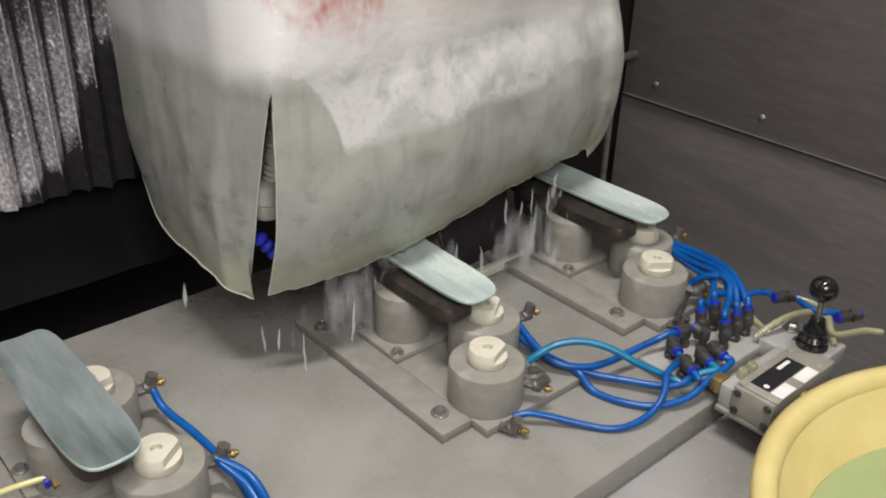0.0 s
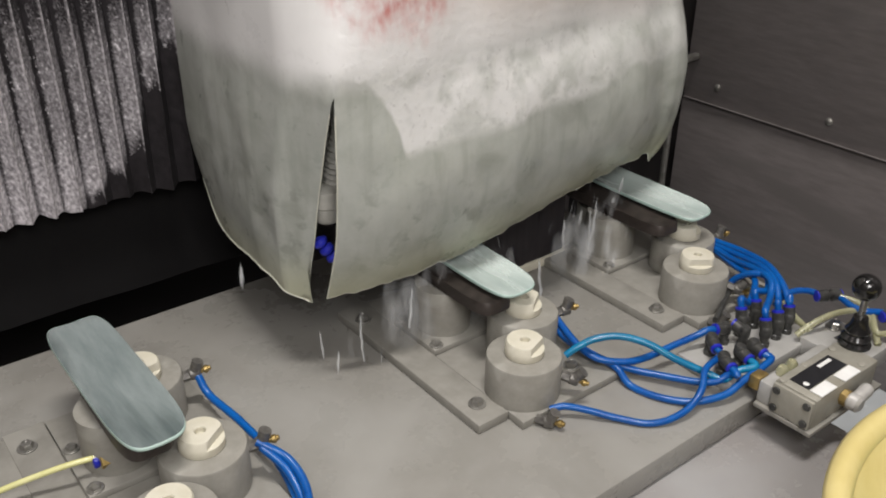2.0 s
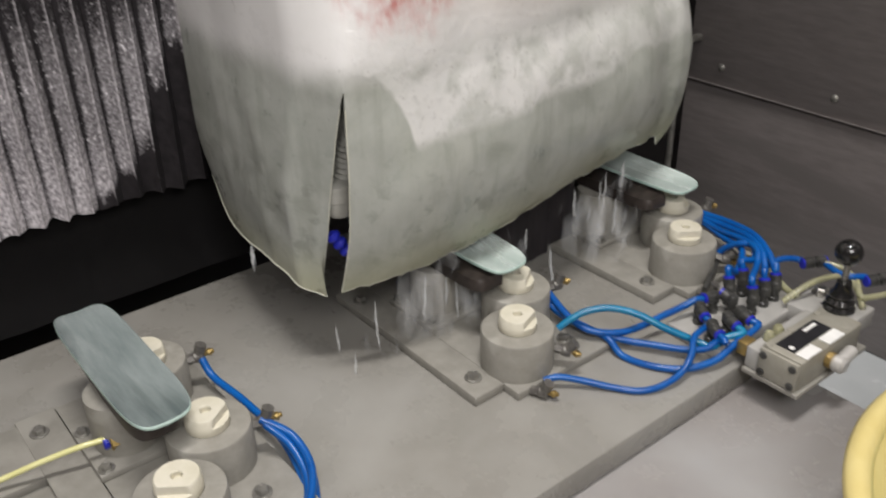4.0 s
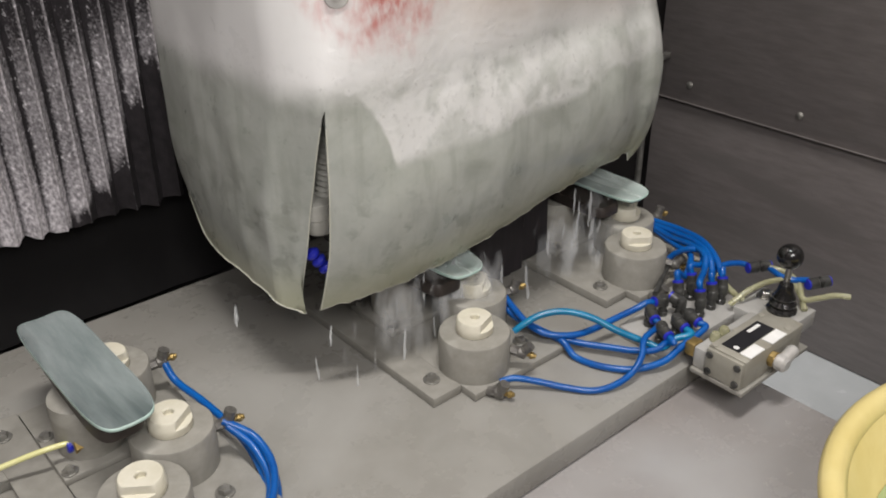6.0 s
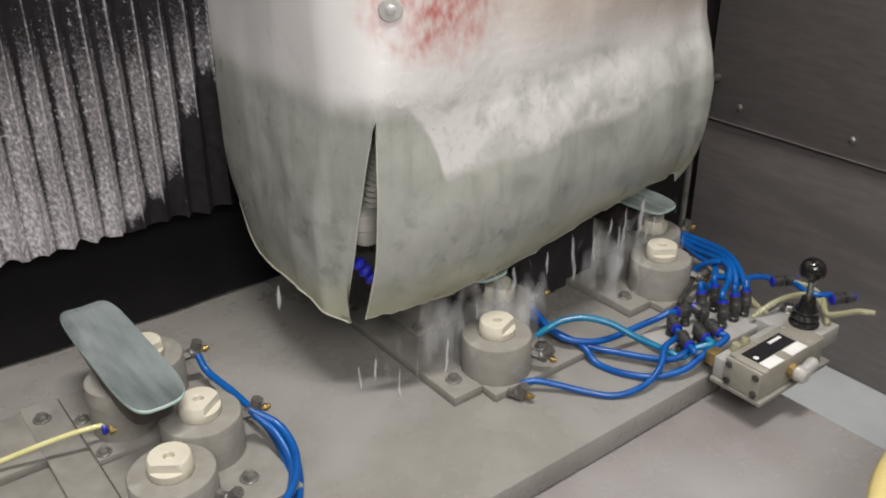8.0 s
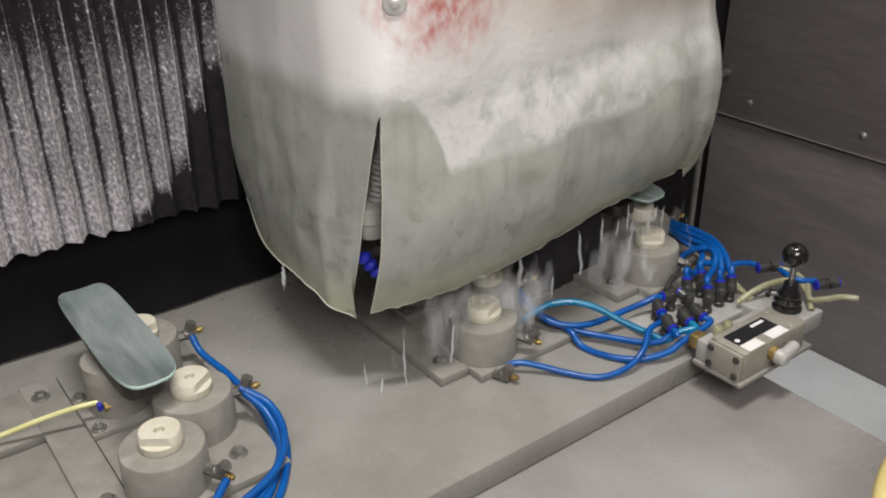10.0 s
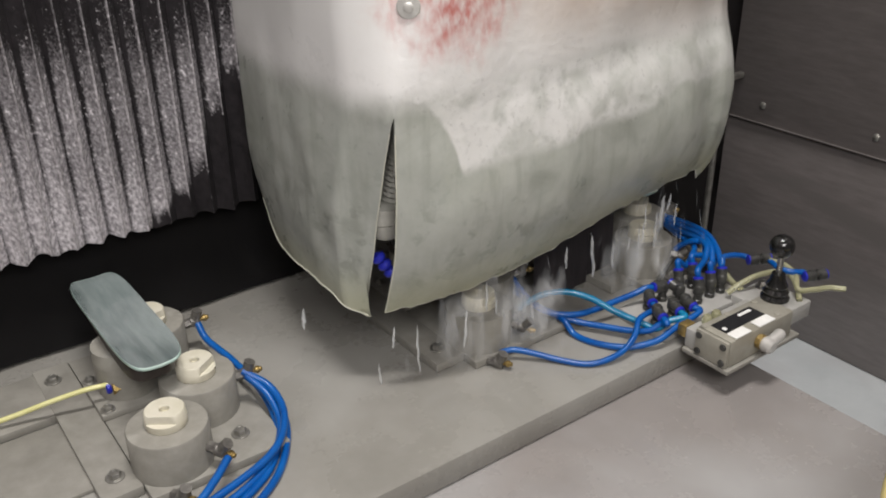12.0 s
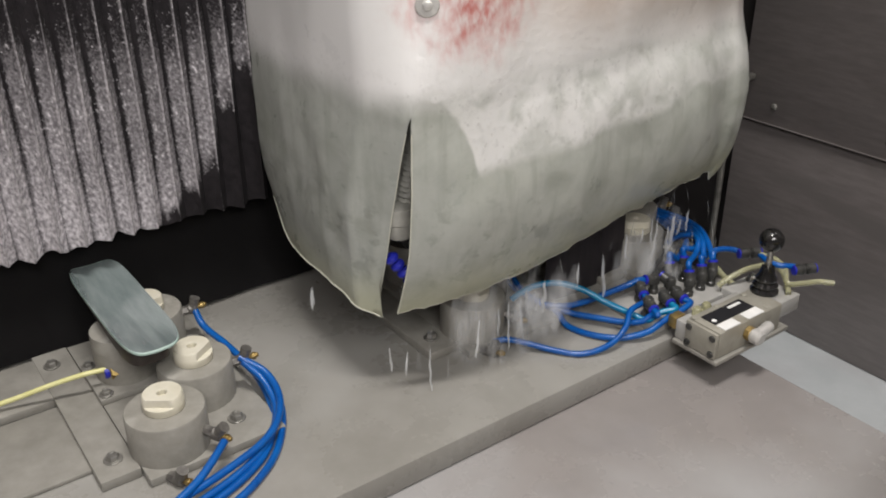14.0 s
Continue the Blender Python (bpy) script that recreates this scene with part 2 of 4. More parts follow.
def mist_material():
    """Puffs of fine water that thin out towards their rims."""
    m = water_material("mist", 0.5)
    nt = m.node_tree
    n, l = nt.nodes, nt.links
    uv = n.new("ShaderNodeUVMap")
    ln = n.new("ShaderNodeVectorMath")
    ln.operation = "LENGTH"
    l.new(uv.outputs[0], ln.inputs[0])
    rim = n.new("ShaderNodeMapRange")
    rim.interpolation_type = "SMOOTHSTEP"
    rim.inputs["From Min"].default_value, rim.inputs["From Max"].default_value = 0.0, 1.0
    rim.inputs["To Min"].default_value, rim.inputs["To Max"].default_value = 0.68, 1.0
    l.new(ln.outputs["Value"], rim.inputs["Value"])
    wisp = n.new("ShaderNodeTexNoise")
    wisp.inputs["Scale"].default_value, wisp.inputs["Detail"].default_value = 1.0, 4
    tc = n.new("ShaderNodeTexCoord")
    mp = n.new("ShaderNodeMapping")
    mp.inputs["Scale"].default_value = (45, 45, 12)
    l.new(tc.outputs["Object"], mp.inputs[0])
    l.new(mp.outputs[0], wisp.inputs["Vector"])
    wr = n.new("ShaderNodeMapRange")
    wr.inputs["From Min"].default_value, wr.inputs["From Max"].default_value = 0.35, 0.65
    wr.inputs["To Min"].default_value, wr.inputs["To Max"].default_value = 0.30, -0.06
    l.new(wisp.outputs[0], wr.inputs["Value"])
    add = n.new("ShaderNodeMath")
    add.operation, add.use_clamp = "ADD", True
    l.new(rim.outputs[0], add.inputs[0])
    l.new(wr.outputs[0], add.inputs[1])
    l.new(add.outputs[0], n["Mix Shader"].inputs[0])
    n["Principled BSDF"].inputs["Roughness"].default_value = 0.9
    n["Principled BSDF"].inputs["Specular IOR Level"].default_value = 0.1
    return m


def water_material(name, clear, colour=(0.9, 0.92, 0.93)):
    m = bpy.data.materials.new(name)
    m.use_nodes = True
    nt = m.node_tree
    n, l = nt.nodes, nt.links
    p = n["Principled BSDF"]
    p.inputs["Base Color"].default_value = (*colour, 1)
    p.inputs["Roughness"].default_value, p.inputs["IOR"].default_value = 0.25, 1.33
    tr = n.new("ShaderNodeBsdfTransparent")
    tc = n.new("ShaderNodeTexCoord")
    no = n.new("ShaderNodeTexNoise")
    no.inputs["Scale"].default_value = 60
    l.new(tc.outputs["Object"], no.inputs["Vector"])
    mr = n.new("ShaderNodeMapRange")
    mr.inputs["To Min"].default_value, mr.inputs["To Max"].default_value = min(1, clear + 0.15), max(0, clear - 0.15)
    l.new(no.outputs[0], mr.inputs["Value"])
    ms = n.new("ShaderNodeMixShader")
    l.new(mr.outputs[0], ms.inputs[0])
    l.new(p.outputs[0], ms.inputs[1])
    l.new(tr.outputs[0], ms.inputs[2])
    l.new(ms.outputs[0], n["Material Output"].inputs[0])
    return m


MILKY = film_material()
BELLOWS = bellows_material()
TABLE = surface("wet_table_paint", (0.225, 0.217, 0.195), (0.275, 0.265, 0.243), 14, 0.28, 0, 0.02, stain=(0.34, 0.335, 0.315), stain_scale=5, stain_at=(0.42, 0.80), rough_var=0.14)
BED = surface("wet_bed_plate", (0.265, 0.246, 0.237), (0.305, 0.283, 0.272), 10, 0.26, 0, 0.02, stain=(0.40, 0.40, 0.40), stain_scale=3.2, stain_at=(0.44, 0.74), rough_var=0.14)
PUCK = surface("cast_grey_resin", (0.235, 0.226, 0.198), (0.30, 0.288, 0.256), 60, 0.55, 0, 0.12, stain=(0.37, 0.36, 0.325), stain_scale=18)
FIXTURE = surface("slurry_grey_steel", (0.215, 0.207, 0.184), (0.285, 0.274, 0.246), 35, 0.42, 0, 0.1, stain=(0.31, 0.30, 0.27), stain_scale=12)
NYLON = surface("ivory_nylon", (0.56, 0.53, 0.42), (0.66, 0.63, 0.53), 50, 0.45, 0, 0.1, stain=(0.44, 0.41, 0.31), stain_scale=30, stain_at=(0.58, 0.75))
RUBBER = surface("black_brown_rubber", (0.018, 0.014, 0.012), (0.05, 0.04, 0.035), 60, 0.45, 0, 0.15)
STEEL = surface("dull_steel", (0.20, 0.195, 0.18), (0.38, 0.37, 0.34), 80, 0.38, 0.7, 0.1)
DARK = surface("dark_fitting_plastic", (0.02, 0.02, 0.02), (0.07, 0.07, 0.065), 90, 0.3, 0, 0.05)
RING = surface("violet_blue_plastic", (0.01, 0.015, 0.30), (0.03, 0.04, 0.5), 60, 0.3, 0, 0)
CURTAIN = surface("wet_black_rubber", (0.045, 0.040, 0.044), (0.070, 0.062, 0.067), 26, 0.5, 0, 0.1, stretch=(4, 1, 0.5), stain=(0.07, 0.062, 0.066), stain_scale=16, stain_at=(0.55, 0.75))
# blackness of the shade under the bellows, given to an added sheet
SHADE_BLACK = surface("black_shade_sheet", (0.004, 0.0035, 0.004), (0.008, 0.007, 0.0075), 30, 0.75, 0, 0.1, stretch=(3, 1, 0.5))
FITTING = surface("tarnished_nickel", (0.09, 0.085, 0.08), (0.24, 0.23, 0.21), 140, 0.42, 0.5, 0.1)
BRASS = surface("brass", (0.30, 0.21, 0.07), (0.45, 0.33, 0.14), 80, 0.42, 0.8, 0.05)
CHROME = surface("nickel_plate", (0.30, 0.29, 0.27), (0.50, 0.49, 0.46), 60, 0.28, 0.9, 0.03)
BLUE = surface("blue_air_hose", (0.001, 0.062, 0.28), (0.002, 0.105, 0.39), 30, 0.30, 0, 0.02, coat=0.08)
TEAL = surface("teal_air_hose", (0.002, 0.13, 0.27), (0.006, 0.20, 0.38), 30, 0.26, 0, 0.02, coat=0.2)
CLEAR = surface("yellowed_clear_hose", (0.52, 0.51, 0.30), (0.64, 0.63, 0.43), 30, 0.25, 0, 0, coat=0.4, trans=0.6)
YELLOW = surface("yellow_hose", (0.58, 0.56, 0.22), (0.70, 0.68, 0.36), 30, 0.25, 0, 0, coat=0.3)
GLASS = surface("ground_glass", (0.58, 0.69, 0.65), (0.76, 0.85, 0.815), 9, 0.26, 0, 0.03, trans=0.30, stretch=(5, 1, 1), stain=(0.44, 0.54, 0.51),
                stain_scale=3, stain_at=(0.5, 0.62), rough_var=0.1, ior=1.52)
GLASS_DULL = surface("streaked_dark_glass", (0.22, 0.27, 0.27), (0.38, 0.44, 0.435), 9, 0.10, 0, 0.03, coat=1.0, trans=0.35, stretch=(5, 1, 1), stain=(0.12, 0.155, 0.155),
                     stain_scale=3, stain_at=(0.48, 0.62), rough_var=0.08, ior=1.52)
GLASS_EDGE = surface("ground_glass_edge", (0.42, 0.58, 0.52), (0.56, 0.70, 0.65), 60, 0.4, 0, 0.1, trans=0.2, ior=1.52)
VALVE = surface("valve_casting", (0.28, 0.268, 0.225), (0.365, 0.35, 0.30), 50, 0.42, 0.15, 0.1, stain=(0.28, 0.26, 0.21), stain_scale=20)
BLACK = surface("black_bakelite", (0.006, 0.006, 0.006), (0.012, 0.012, 0.012), 40, 0.12, 0, 0, coat=0.5)
LABEL = surface("black_label", (0.012, 0.012, 0.014), (0.025, 0.025, 0.028), 40, 0.4, 0, 0)
WHITE = surface("white_plastic", (0.72, 0.72, 0.70), (0.85, 0.85, 0.83), 40, 0.4, 0, 0.02)
BASIN = surface("yellow_basin_plastic", (0.62, 0.51, 0.20), (0.69, 0.585, 0.26), 20, 0.35, 0, 0.02)
BASIN_WATER = surface("cloudy_green_water", (0.30, 0.36, 0.16), (0.34, 0.40, 0.20), 8, 0.08, 0, 0.02, ior=1.33)
WALL = surface("brushed_wall_sheet", (0.185, 0.166, 0.162), (0.235, 0.214, 0.209), 22, 0.42, 0.35, 0.03, stretch=(1, 1, 6), stain=(0.18, 0.165, 0.16), stain_scale=3)
# near-black: the deep shade behind the machine is put into this colour
DARKWALL = surface("shade_black_sheet", (0.014, 0.012, 0.012), (0.026, 0.023, 0.023), 12, 0.6, 0, 0.05)
FLOOR = surface("pale_wet_tray", (0.40, 0.425, 0.435), (0.49, 0.515, 0.525), 8, 0.25, 0, 0.03, stain=(0.40, 0.41, 0.42), stain_scale=5)
CEIL = surface("white_sheet_roof", (0.5, 0.5, 0.5), (0.6, 0.6, 0.6), 5, 0.6)
PALE = surface("pale_aluminium", (0.36, 0.356, 0.335), (0.44, 0.433, 0.415), 40, 0.4, 0.1, 0.05, stain=(0.40, 0.39, 0.36), stain_scale=14)
ZINC = surface("zinc_plate", (0.50, 0.49, 0.47), (0.66, 0.65, 0.62), 60, 0.35, 0.35, 0.03)
# yellowish film edge, with the light it catches put into the colour
EDGE = surface("lit_film_edge", (0.54, 0.54, 0.45), (0.66, 0.66, 0.57), 40, 0.4, 0, 0.05)
HOSE_WHITE = surface("white_ribbed_hose", (0.30, 0.295, 0.26), (0.46, 0.45, 0.41), 40, 0.5, 0, 0.05)
DROP = water_material("falling_slurry", 0.66)
SPRAY = water_material("spray", 0.82)
MIST = mist_material()


# ---- mesh helpers ----
def finish(bm, name, material, smooth=35.0):
    bmesh.ops.recalc_face_normals(bm, faces=bm.faces)
    me = bpy.data.meshes.new(name)
    bm.to_mesh(me)
    bm.free()
    if smooth:
        me.shade_smooth()
        me.set_sharp_from_angle(angle=radians(smooth))
    me.materials.append(material)
    return me


def part(name, bm, material, parent=None, label="", at=None, smooth=35.0):
    ob = new(name, finish(bm, name, material, smooth))
    if parent is not None:
        ob.parent = parent
    if at is not None:
        ob.matrix_basis = at
    return tagged(ob, label)


def thing(name, label, category, at=None, group=""):
    ob = new(name)
    ob.empty_display_size = 0.02
    if at is not None:
        ob.matrix_basis = at
    return tagged(ob, label, category, group)


def box(x0, x1, y0, y1, z0, z1, bevel=0.0, seg=2, bm=None):
    own = bmesh.new()
    bmesh.ops.create_cube(own, size=1)
    for v in own.verts:
        v.co = Vector((x0 + (v.co.x + 0.5) * (x1 - x0), y0 + (v.co.y + 0.5) * (y1 - y0), z0 + (v.co.z + 0.5) * (z1 - z0)))
    if bevel:
        bmesh.ops.bevel(own, geom=own.edges[:], offset=bevel, segments=seg, affect="EDGES", profile=0.5)
    return merge(bm, own)


def merge(bm, own):
    if bm is None:
        return own
    me = bpy.data.meshes.new("scratch")
    own.to_mesh(me)
    own.free()
    bm.from_mesh(me)
    bpy.data.meshes.remove(me)
    return bm


def lathe(profile, n=32, m=None, bm=None, closed=False):
    """Turns (radius, height) pairs round z; m places it."""
    own = bmesh.new()
    rings = []
    for r, z in profile:
        if r < 1e-6:
            rings.append([own.verts.new((0, 0, z))])
        else:
            rings.append([own.verts.new((r * math.cos(2 * math.pi * i / n), r * math.sin(2 * math.pi * i / n), z)) for i in range(n)])
    pairs = list(zip(rings, rings[1:])) + ([(rings[-1], rings[0])] if closed else [])
    for a, b in pairs:
        for i in range(n):
            j = (i + 1) % n
            if len(a) == 1 and len(b) == 1:
                continue
            if len(a) == 1:
                own.faces.new((a[0], b[i], b[j]))
            elif len(b) == 1:
                own.faces.new((a[i], a[j], b[0]))
            else:
                own.faces.new((a[i], a[j], b[j], b[i]))
    if m is not None:
        own.transform(m)
    return merge(bm, own)


def drum(r, z0, z1, chamfer=0.001, n=32, m=None, bm=None):
    return lathe([(0, z0), (r - chamfer, z0), (r, z0 + chamfer), (r, z1 - chamfer), (r - chamfer, z1), (0, z1)], n, m, bm)


def hexhead(x, y, z, bm=None, r=0.0062, h=0.005):
    """A bolt head with its washer."""
    bm = drum(r * 1.45, z, z + 0.0015, 0.0004, 18, Matrix.Translation((x, y, 0)), bm)
    bm = lathe([(0, z + 0.001), (r, z + 0.001), (r, z + h), (r * 0.85, z + h + 0.0012), (0, z + h + 0.0012)], 6, Matrix.Translation((x, y, 0)), bm)
    return lathe([(r * 0.5, z + h + 0.001), (r * 0.5, z + h + 0.0016), (r * 0.25, z + h - 0.0005), (0, z + h - 0.0005)], 10, Matrix.Translation((x, y, 0)), bm)


def spline(points, steps=8):
    """A Catmull-Rom line through the points."""
    p = [Vector(q) for q in points]
    p = [2 * p[0] - p[1]] + p + [2 * p[-1] - p[-2]]
    out = []
    for i in range(1, len(p) - 2):
        for k in range(steps):
            t = k / steps
            a, b, c, d = p[i - 1], p[i], p[i + 1], p[i + 2]
            out.append(0.5 * ((2 * b) + (c - a) * t + (2 * a - 5 * b + 4 * c - d) * t * t + (3 * b - a - 3 * c + d) * t ** 3))
    out.append(p[-2])
    return out


def tube(points, r, n=12, steps=8, ribs=None):
    """A round hose along a smooth line; ribs(s) scales its radius along it."""
    line = spline(points, steps)
    bm = bmesh.new()
    rings, side = [], None
    for i, q in enumerate(line):
        way = (line[min(i + 1, len(line) - 1)] - line[max(i - 1, 0)]).normalized()
        if side is None:
            side = way.cross(Vector((0, 0, 1)) if abs(way.z) < 0.9 else Vector((1, 0, 0))).normalized()
        side = (side - way * side.dot(way)).normalized()
        up = way.cross(side)
        k = r * (ribs(i) if ribs else 1)
        rings.append([bm.verts.new(q + k * (math.cos(2 * math.pi * j / n) * side + math.sin(2 * math.pi * j / n) * up)) for j in range(n)])
    for a, b in zip(rings, rings[1:]):
        for j in range(n):
            bm.faces.new((a[j], a[(j + 1) % n], b[(j + 1) % n], b[j]))
    bm.faces.new(rings[0])
    bm.faces.new(rings[-1])
    return bm


def along(a, b):
    """The pose that lays z along the way from a to b, at a."""
    a, b = Vector(a), Vector(b)
    return Matrix.Translation(a) @ (b - a).to_track_quat("Z", "Y").to_matrix().to_4x4()


RIDERS = []   # what rides on the sliding table


def rides(ob):
    RIDERS.append(ob)
    return ob


# ---- the chamber ----
def setting(name, bm, material, label, category):
    ob = part(name, bm, material, None, label)
    return tagged(ob, label, category, kind="structure")


def chamber():
    bed = setting("machine_bed", box(-1.15, 0.2575, -1.25, 0.30, -0.196, -0.006, 0.004), BED, "wet grey machine bed under the sliding table", "machine bed")
    setting("floor_pit", box(-1.2, 0.24, 0.31, 0.95, -0.22, -0.192), DARKWALL, "pit behind the machine bed, blackened for its shade", "floor")
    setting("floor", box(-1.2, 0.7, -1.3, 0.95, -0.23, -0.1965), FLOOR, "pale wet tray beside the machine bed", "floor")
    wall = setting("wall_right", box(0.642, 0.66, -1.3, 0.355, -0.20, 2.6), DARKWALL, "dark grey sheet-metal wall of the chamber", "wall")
    part("lower_panel", box(0.6250, 0.6415, -1.29, 0.350, -0.195, 0.1302, 0.001), WALL, wall, "smooth lower sheet")
    part("upper_panel", box(0.6205, 0.6415, -1.29, 0.345, 0.1340, 2.595, 0.001), WALL, wall, "overlapping upper sheet")
    part("flange", box(0.6175, 0.6203, -1.29, 0.3445, 0.1340, 0.1351, 0.0002, 1), WALL, wall, "folded lower lip")
    for y in (0.285, 0.101, -0.083, -0.267, -0.451):
        m = Matrix.Translation((0.6206, y, 0.1625)) @ pose(0, 0, 0, 0, -90, 0)
        part("rivet", lathe([(0.0055, 0), (0.0052, 0.002), (0.0034, 0.0036), (0, 0.0042)], 16, m), STEEL, wall)
    setting("wall_back", box(-1.2, 0.70, 0.90, 0.94, -0.20, 2.6), DARKWALL, "sheet-metal back wall, blackened for the shade there", "wall")
    setting("wall_recess", box(0.66, 0.70, 0.355, 0.90, -0.20, 2.6), DARKWALL, "recess behind the wall sheet, blackened for its shade", "wall")
    setting("wall_rear_panel", box(0.02, 0.655, 0.60, 0.62, -0.194, 0.22, 0.002), WALL, "grey low panel behind the head", "wall")
    setting("wall_left", box(-1.2, -1.16, -1.3, 0.90, -0.20, 2.6), WALL, "dark grey sheet-metal wall", "wall")
    setting("wall_front", box(-1.2, 0.70, -1.34, -1.30, -0.20, 2.6), WALL, "grey front of the chamber", "wall")
    setting("ceiling", box(-1.2, 0.70, -1.34, 0.94, 2.6, 2.64), CEIL, "pale sheet roof of the chamber", "ceiling")
    pipe = thing("drain_pipe", "thin grey steel pipe beside the wall edge", "pipe")
    part("rod", tube([(0.582, 0.335, -0.196), (0.582, 0.335, 0.05), (0.582, 0.335, 0.225)], 0.005), STEEL, pipe)
    part("clip", box(0.578, 0.6203, 0.324, 0.334, 0.196, 0.206, 0.002), STEEL, pipe)
    return bed


chamber()


def bellows():
    """A pleated way cover: sharp folds with rounded crests and a ragged hem."""
    ob = thing("bellows", "dark pleated way cover powdered with grey dust", "bellows", pose(0, 0, 0))
    step, depth, x0, count = 0.0262, 0.019, -1.13, 38
    for i in range(count):
        bm = bmesh.new()
        a = x0 + i * step
        prof = []
        for k in range(13):
            u = k / 12
            ridge = 1 - abs(2 * u - 1) ** 0.9 + 0.10 * math.exp(-((u - 0.5) / 0.07) ** 2)
            prof.append((a + u * step * 0.995, 0.462 - depth * ridge))
        rows = []
        heights = [0.157, 0.161, 0.167, 0.177, 0.2, 0.25, 0.32, 0.4, 0.5, 0.62, 0.8, 1.0, 1.295]
        for h, z in enumerate(heights):
            row = []
            for k, (x, y) in enumerate(prof):
                wave = 0.0022 * noise.noise(Vector((x * 30, z * 9, 2.0))) + 0.0012 * noise.noise(Vector((x * 90, z * 40, 5.0)))
                drop = (0.010 * noise.noise(Vector((x * 55, 1.0, 7.0))) - 0.005 * abs(k - 6) / 6) if h < 2 else 0.0
                row.append(bm.verts.new((x + wave, y + wave, z + drop)))
            rows.append(row)
        for r, s in zip(rows, rows[1:]):
            for k in range(12):
                bm.faces.new((r[k], r[k + 1], s[k + 1], s[k]))
        back = [bm.verts.new(v.co + Vector((0, 0.004, 0))) for v in rows[0]]
        for k in range(12):
            bm.faces.new((rows[0][k], rows[0][k + 1], back[k + 1], back[k]))
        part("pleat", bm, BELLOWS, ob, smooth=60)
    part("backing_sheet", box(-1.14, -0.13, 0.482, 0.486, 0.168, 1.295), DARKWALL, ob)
    # added black sheet that stands for the deep shade below the hem
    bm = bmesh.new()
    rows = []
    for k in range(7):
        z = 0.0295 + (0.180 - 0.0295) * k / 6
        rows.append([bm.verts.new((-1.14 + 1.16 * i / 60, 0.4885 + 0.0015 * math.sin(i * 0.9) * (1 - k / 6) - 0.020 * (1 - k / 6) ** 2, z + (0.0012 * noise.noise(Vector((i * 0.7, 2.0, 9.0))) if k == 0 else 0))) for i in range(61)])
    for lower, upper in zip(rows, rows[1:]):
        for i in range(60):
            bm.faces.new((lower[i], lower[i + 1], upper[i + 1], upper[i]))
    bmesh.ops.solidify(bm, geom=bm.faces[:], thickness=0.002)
    part("shade_sheet", bm, SHADE_BLACK, ob, "added black sheet for the shade under the hem", smooth=60)
    return ob


bellows()


# ---- the grinding head ----
def head_point(u, w):
    """u: along the skirt, -1 left back, 0 the corner, 1 front right, 1.5 right back; w: 0 at the hem, 1 at the slit's top, 2 at the roof."""
    left = [(-1.0, -0.158, 0.412), (-0.62, -0.164, 0.33), (-0.35, -0.166, 0.255), (-0.14, -0.157, 0.190), (0.0, -0.131, 0.147)]
    right = [(0.0, -0.131, 0.147), (0.1, -0.085, 0.138), (0.4, 0.06, 0.138), (0.75, 0.23, 0.145), (0.94, 0.338, 0.150), (1.0, 0.362, 0.166), (1.5, 0.360, 0.40)]
    keys = left if u < 0 else right
    for (ua, xa, ya), (ub, xb, yb) in zip(keys, keys[1:]):
        if ua <= u <= ub:
            t = (u - ua) / (ub - ua)
            x, y = xa + (xb - xa) * t, ya + (yb - ya) * t
            break
    if u < 0:
        hem = 0.113 + 0.019 * min(1, -u / 0.30) + 0.045 * max(0, (-u - 0.78) / 0.22) ** 2
    else:
        hem = 0.118 + 0.043 * min(1, u / 0.93) - 0.004 * math.sin(u * 6) - 0.016 * math.exp(-((u - 0.985) / 0.022) ** 2)
    slit = 0.336
    z = hem + (slit - hem) * w if w <= 1 else slit + (1.0 - slit) * (w - 1)
    low = max(0.0, 1 - w)
    # the film leans in below its bulge, and away at the tips of the slit
    if u >= 0:
        y += 0.022 * low ** 2.2 - (0.005 + 0.010 * min(1, u / 0.15)) * math.sin(math.pi * min(1, w) ** 0.8) - 0.004 * (w > 1) * min(1, (w - 1) * 6)
        groove = math.exp(-((z - (0.338 + 0.10 * max(0, x))) / 0.032) ** 2)
        y += 0.14 * max(0.0, z - 0.36)
        ease = min(1, max(0, (x + 0.02) / 0.24))
        y += 0.015 * ease * ease * (3 - 2 * ease) * groove
        # a hollow runs down beside the right edge, whose lip stands out again
        y += 0.013 * math.exp(-((u - 0.90) / 0.060) ** 2) * math.exp(-((z - 0.27) / 0.09) ** 2)
        y -= 0.004 * math.exp(-((u - 1.0) / 0.04) ** 2) * math.exp(-((z - 0.25) / 0.09) ** 2)
        if u > 0.9:
            x -= 0.008 * low ** 1.5
    else:
        x += 0.006 * low ** 2.0 * (-u if u > -1 else 1) - 0.004 * math.sin(math.pi * min(1, w))
        y -= 0.008 * low ** 2 * (-u)
    q = Vector((x * 7, y * 7, z * 7))
    amp = 0.0045
    d = amp * noise.noise(q) + 0.0018 * noise.noise(q * 3.1)
    if u >= 0:
        y += d
    else:
        x += d
    return Vector((x, y, z))


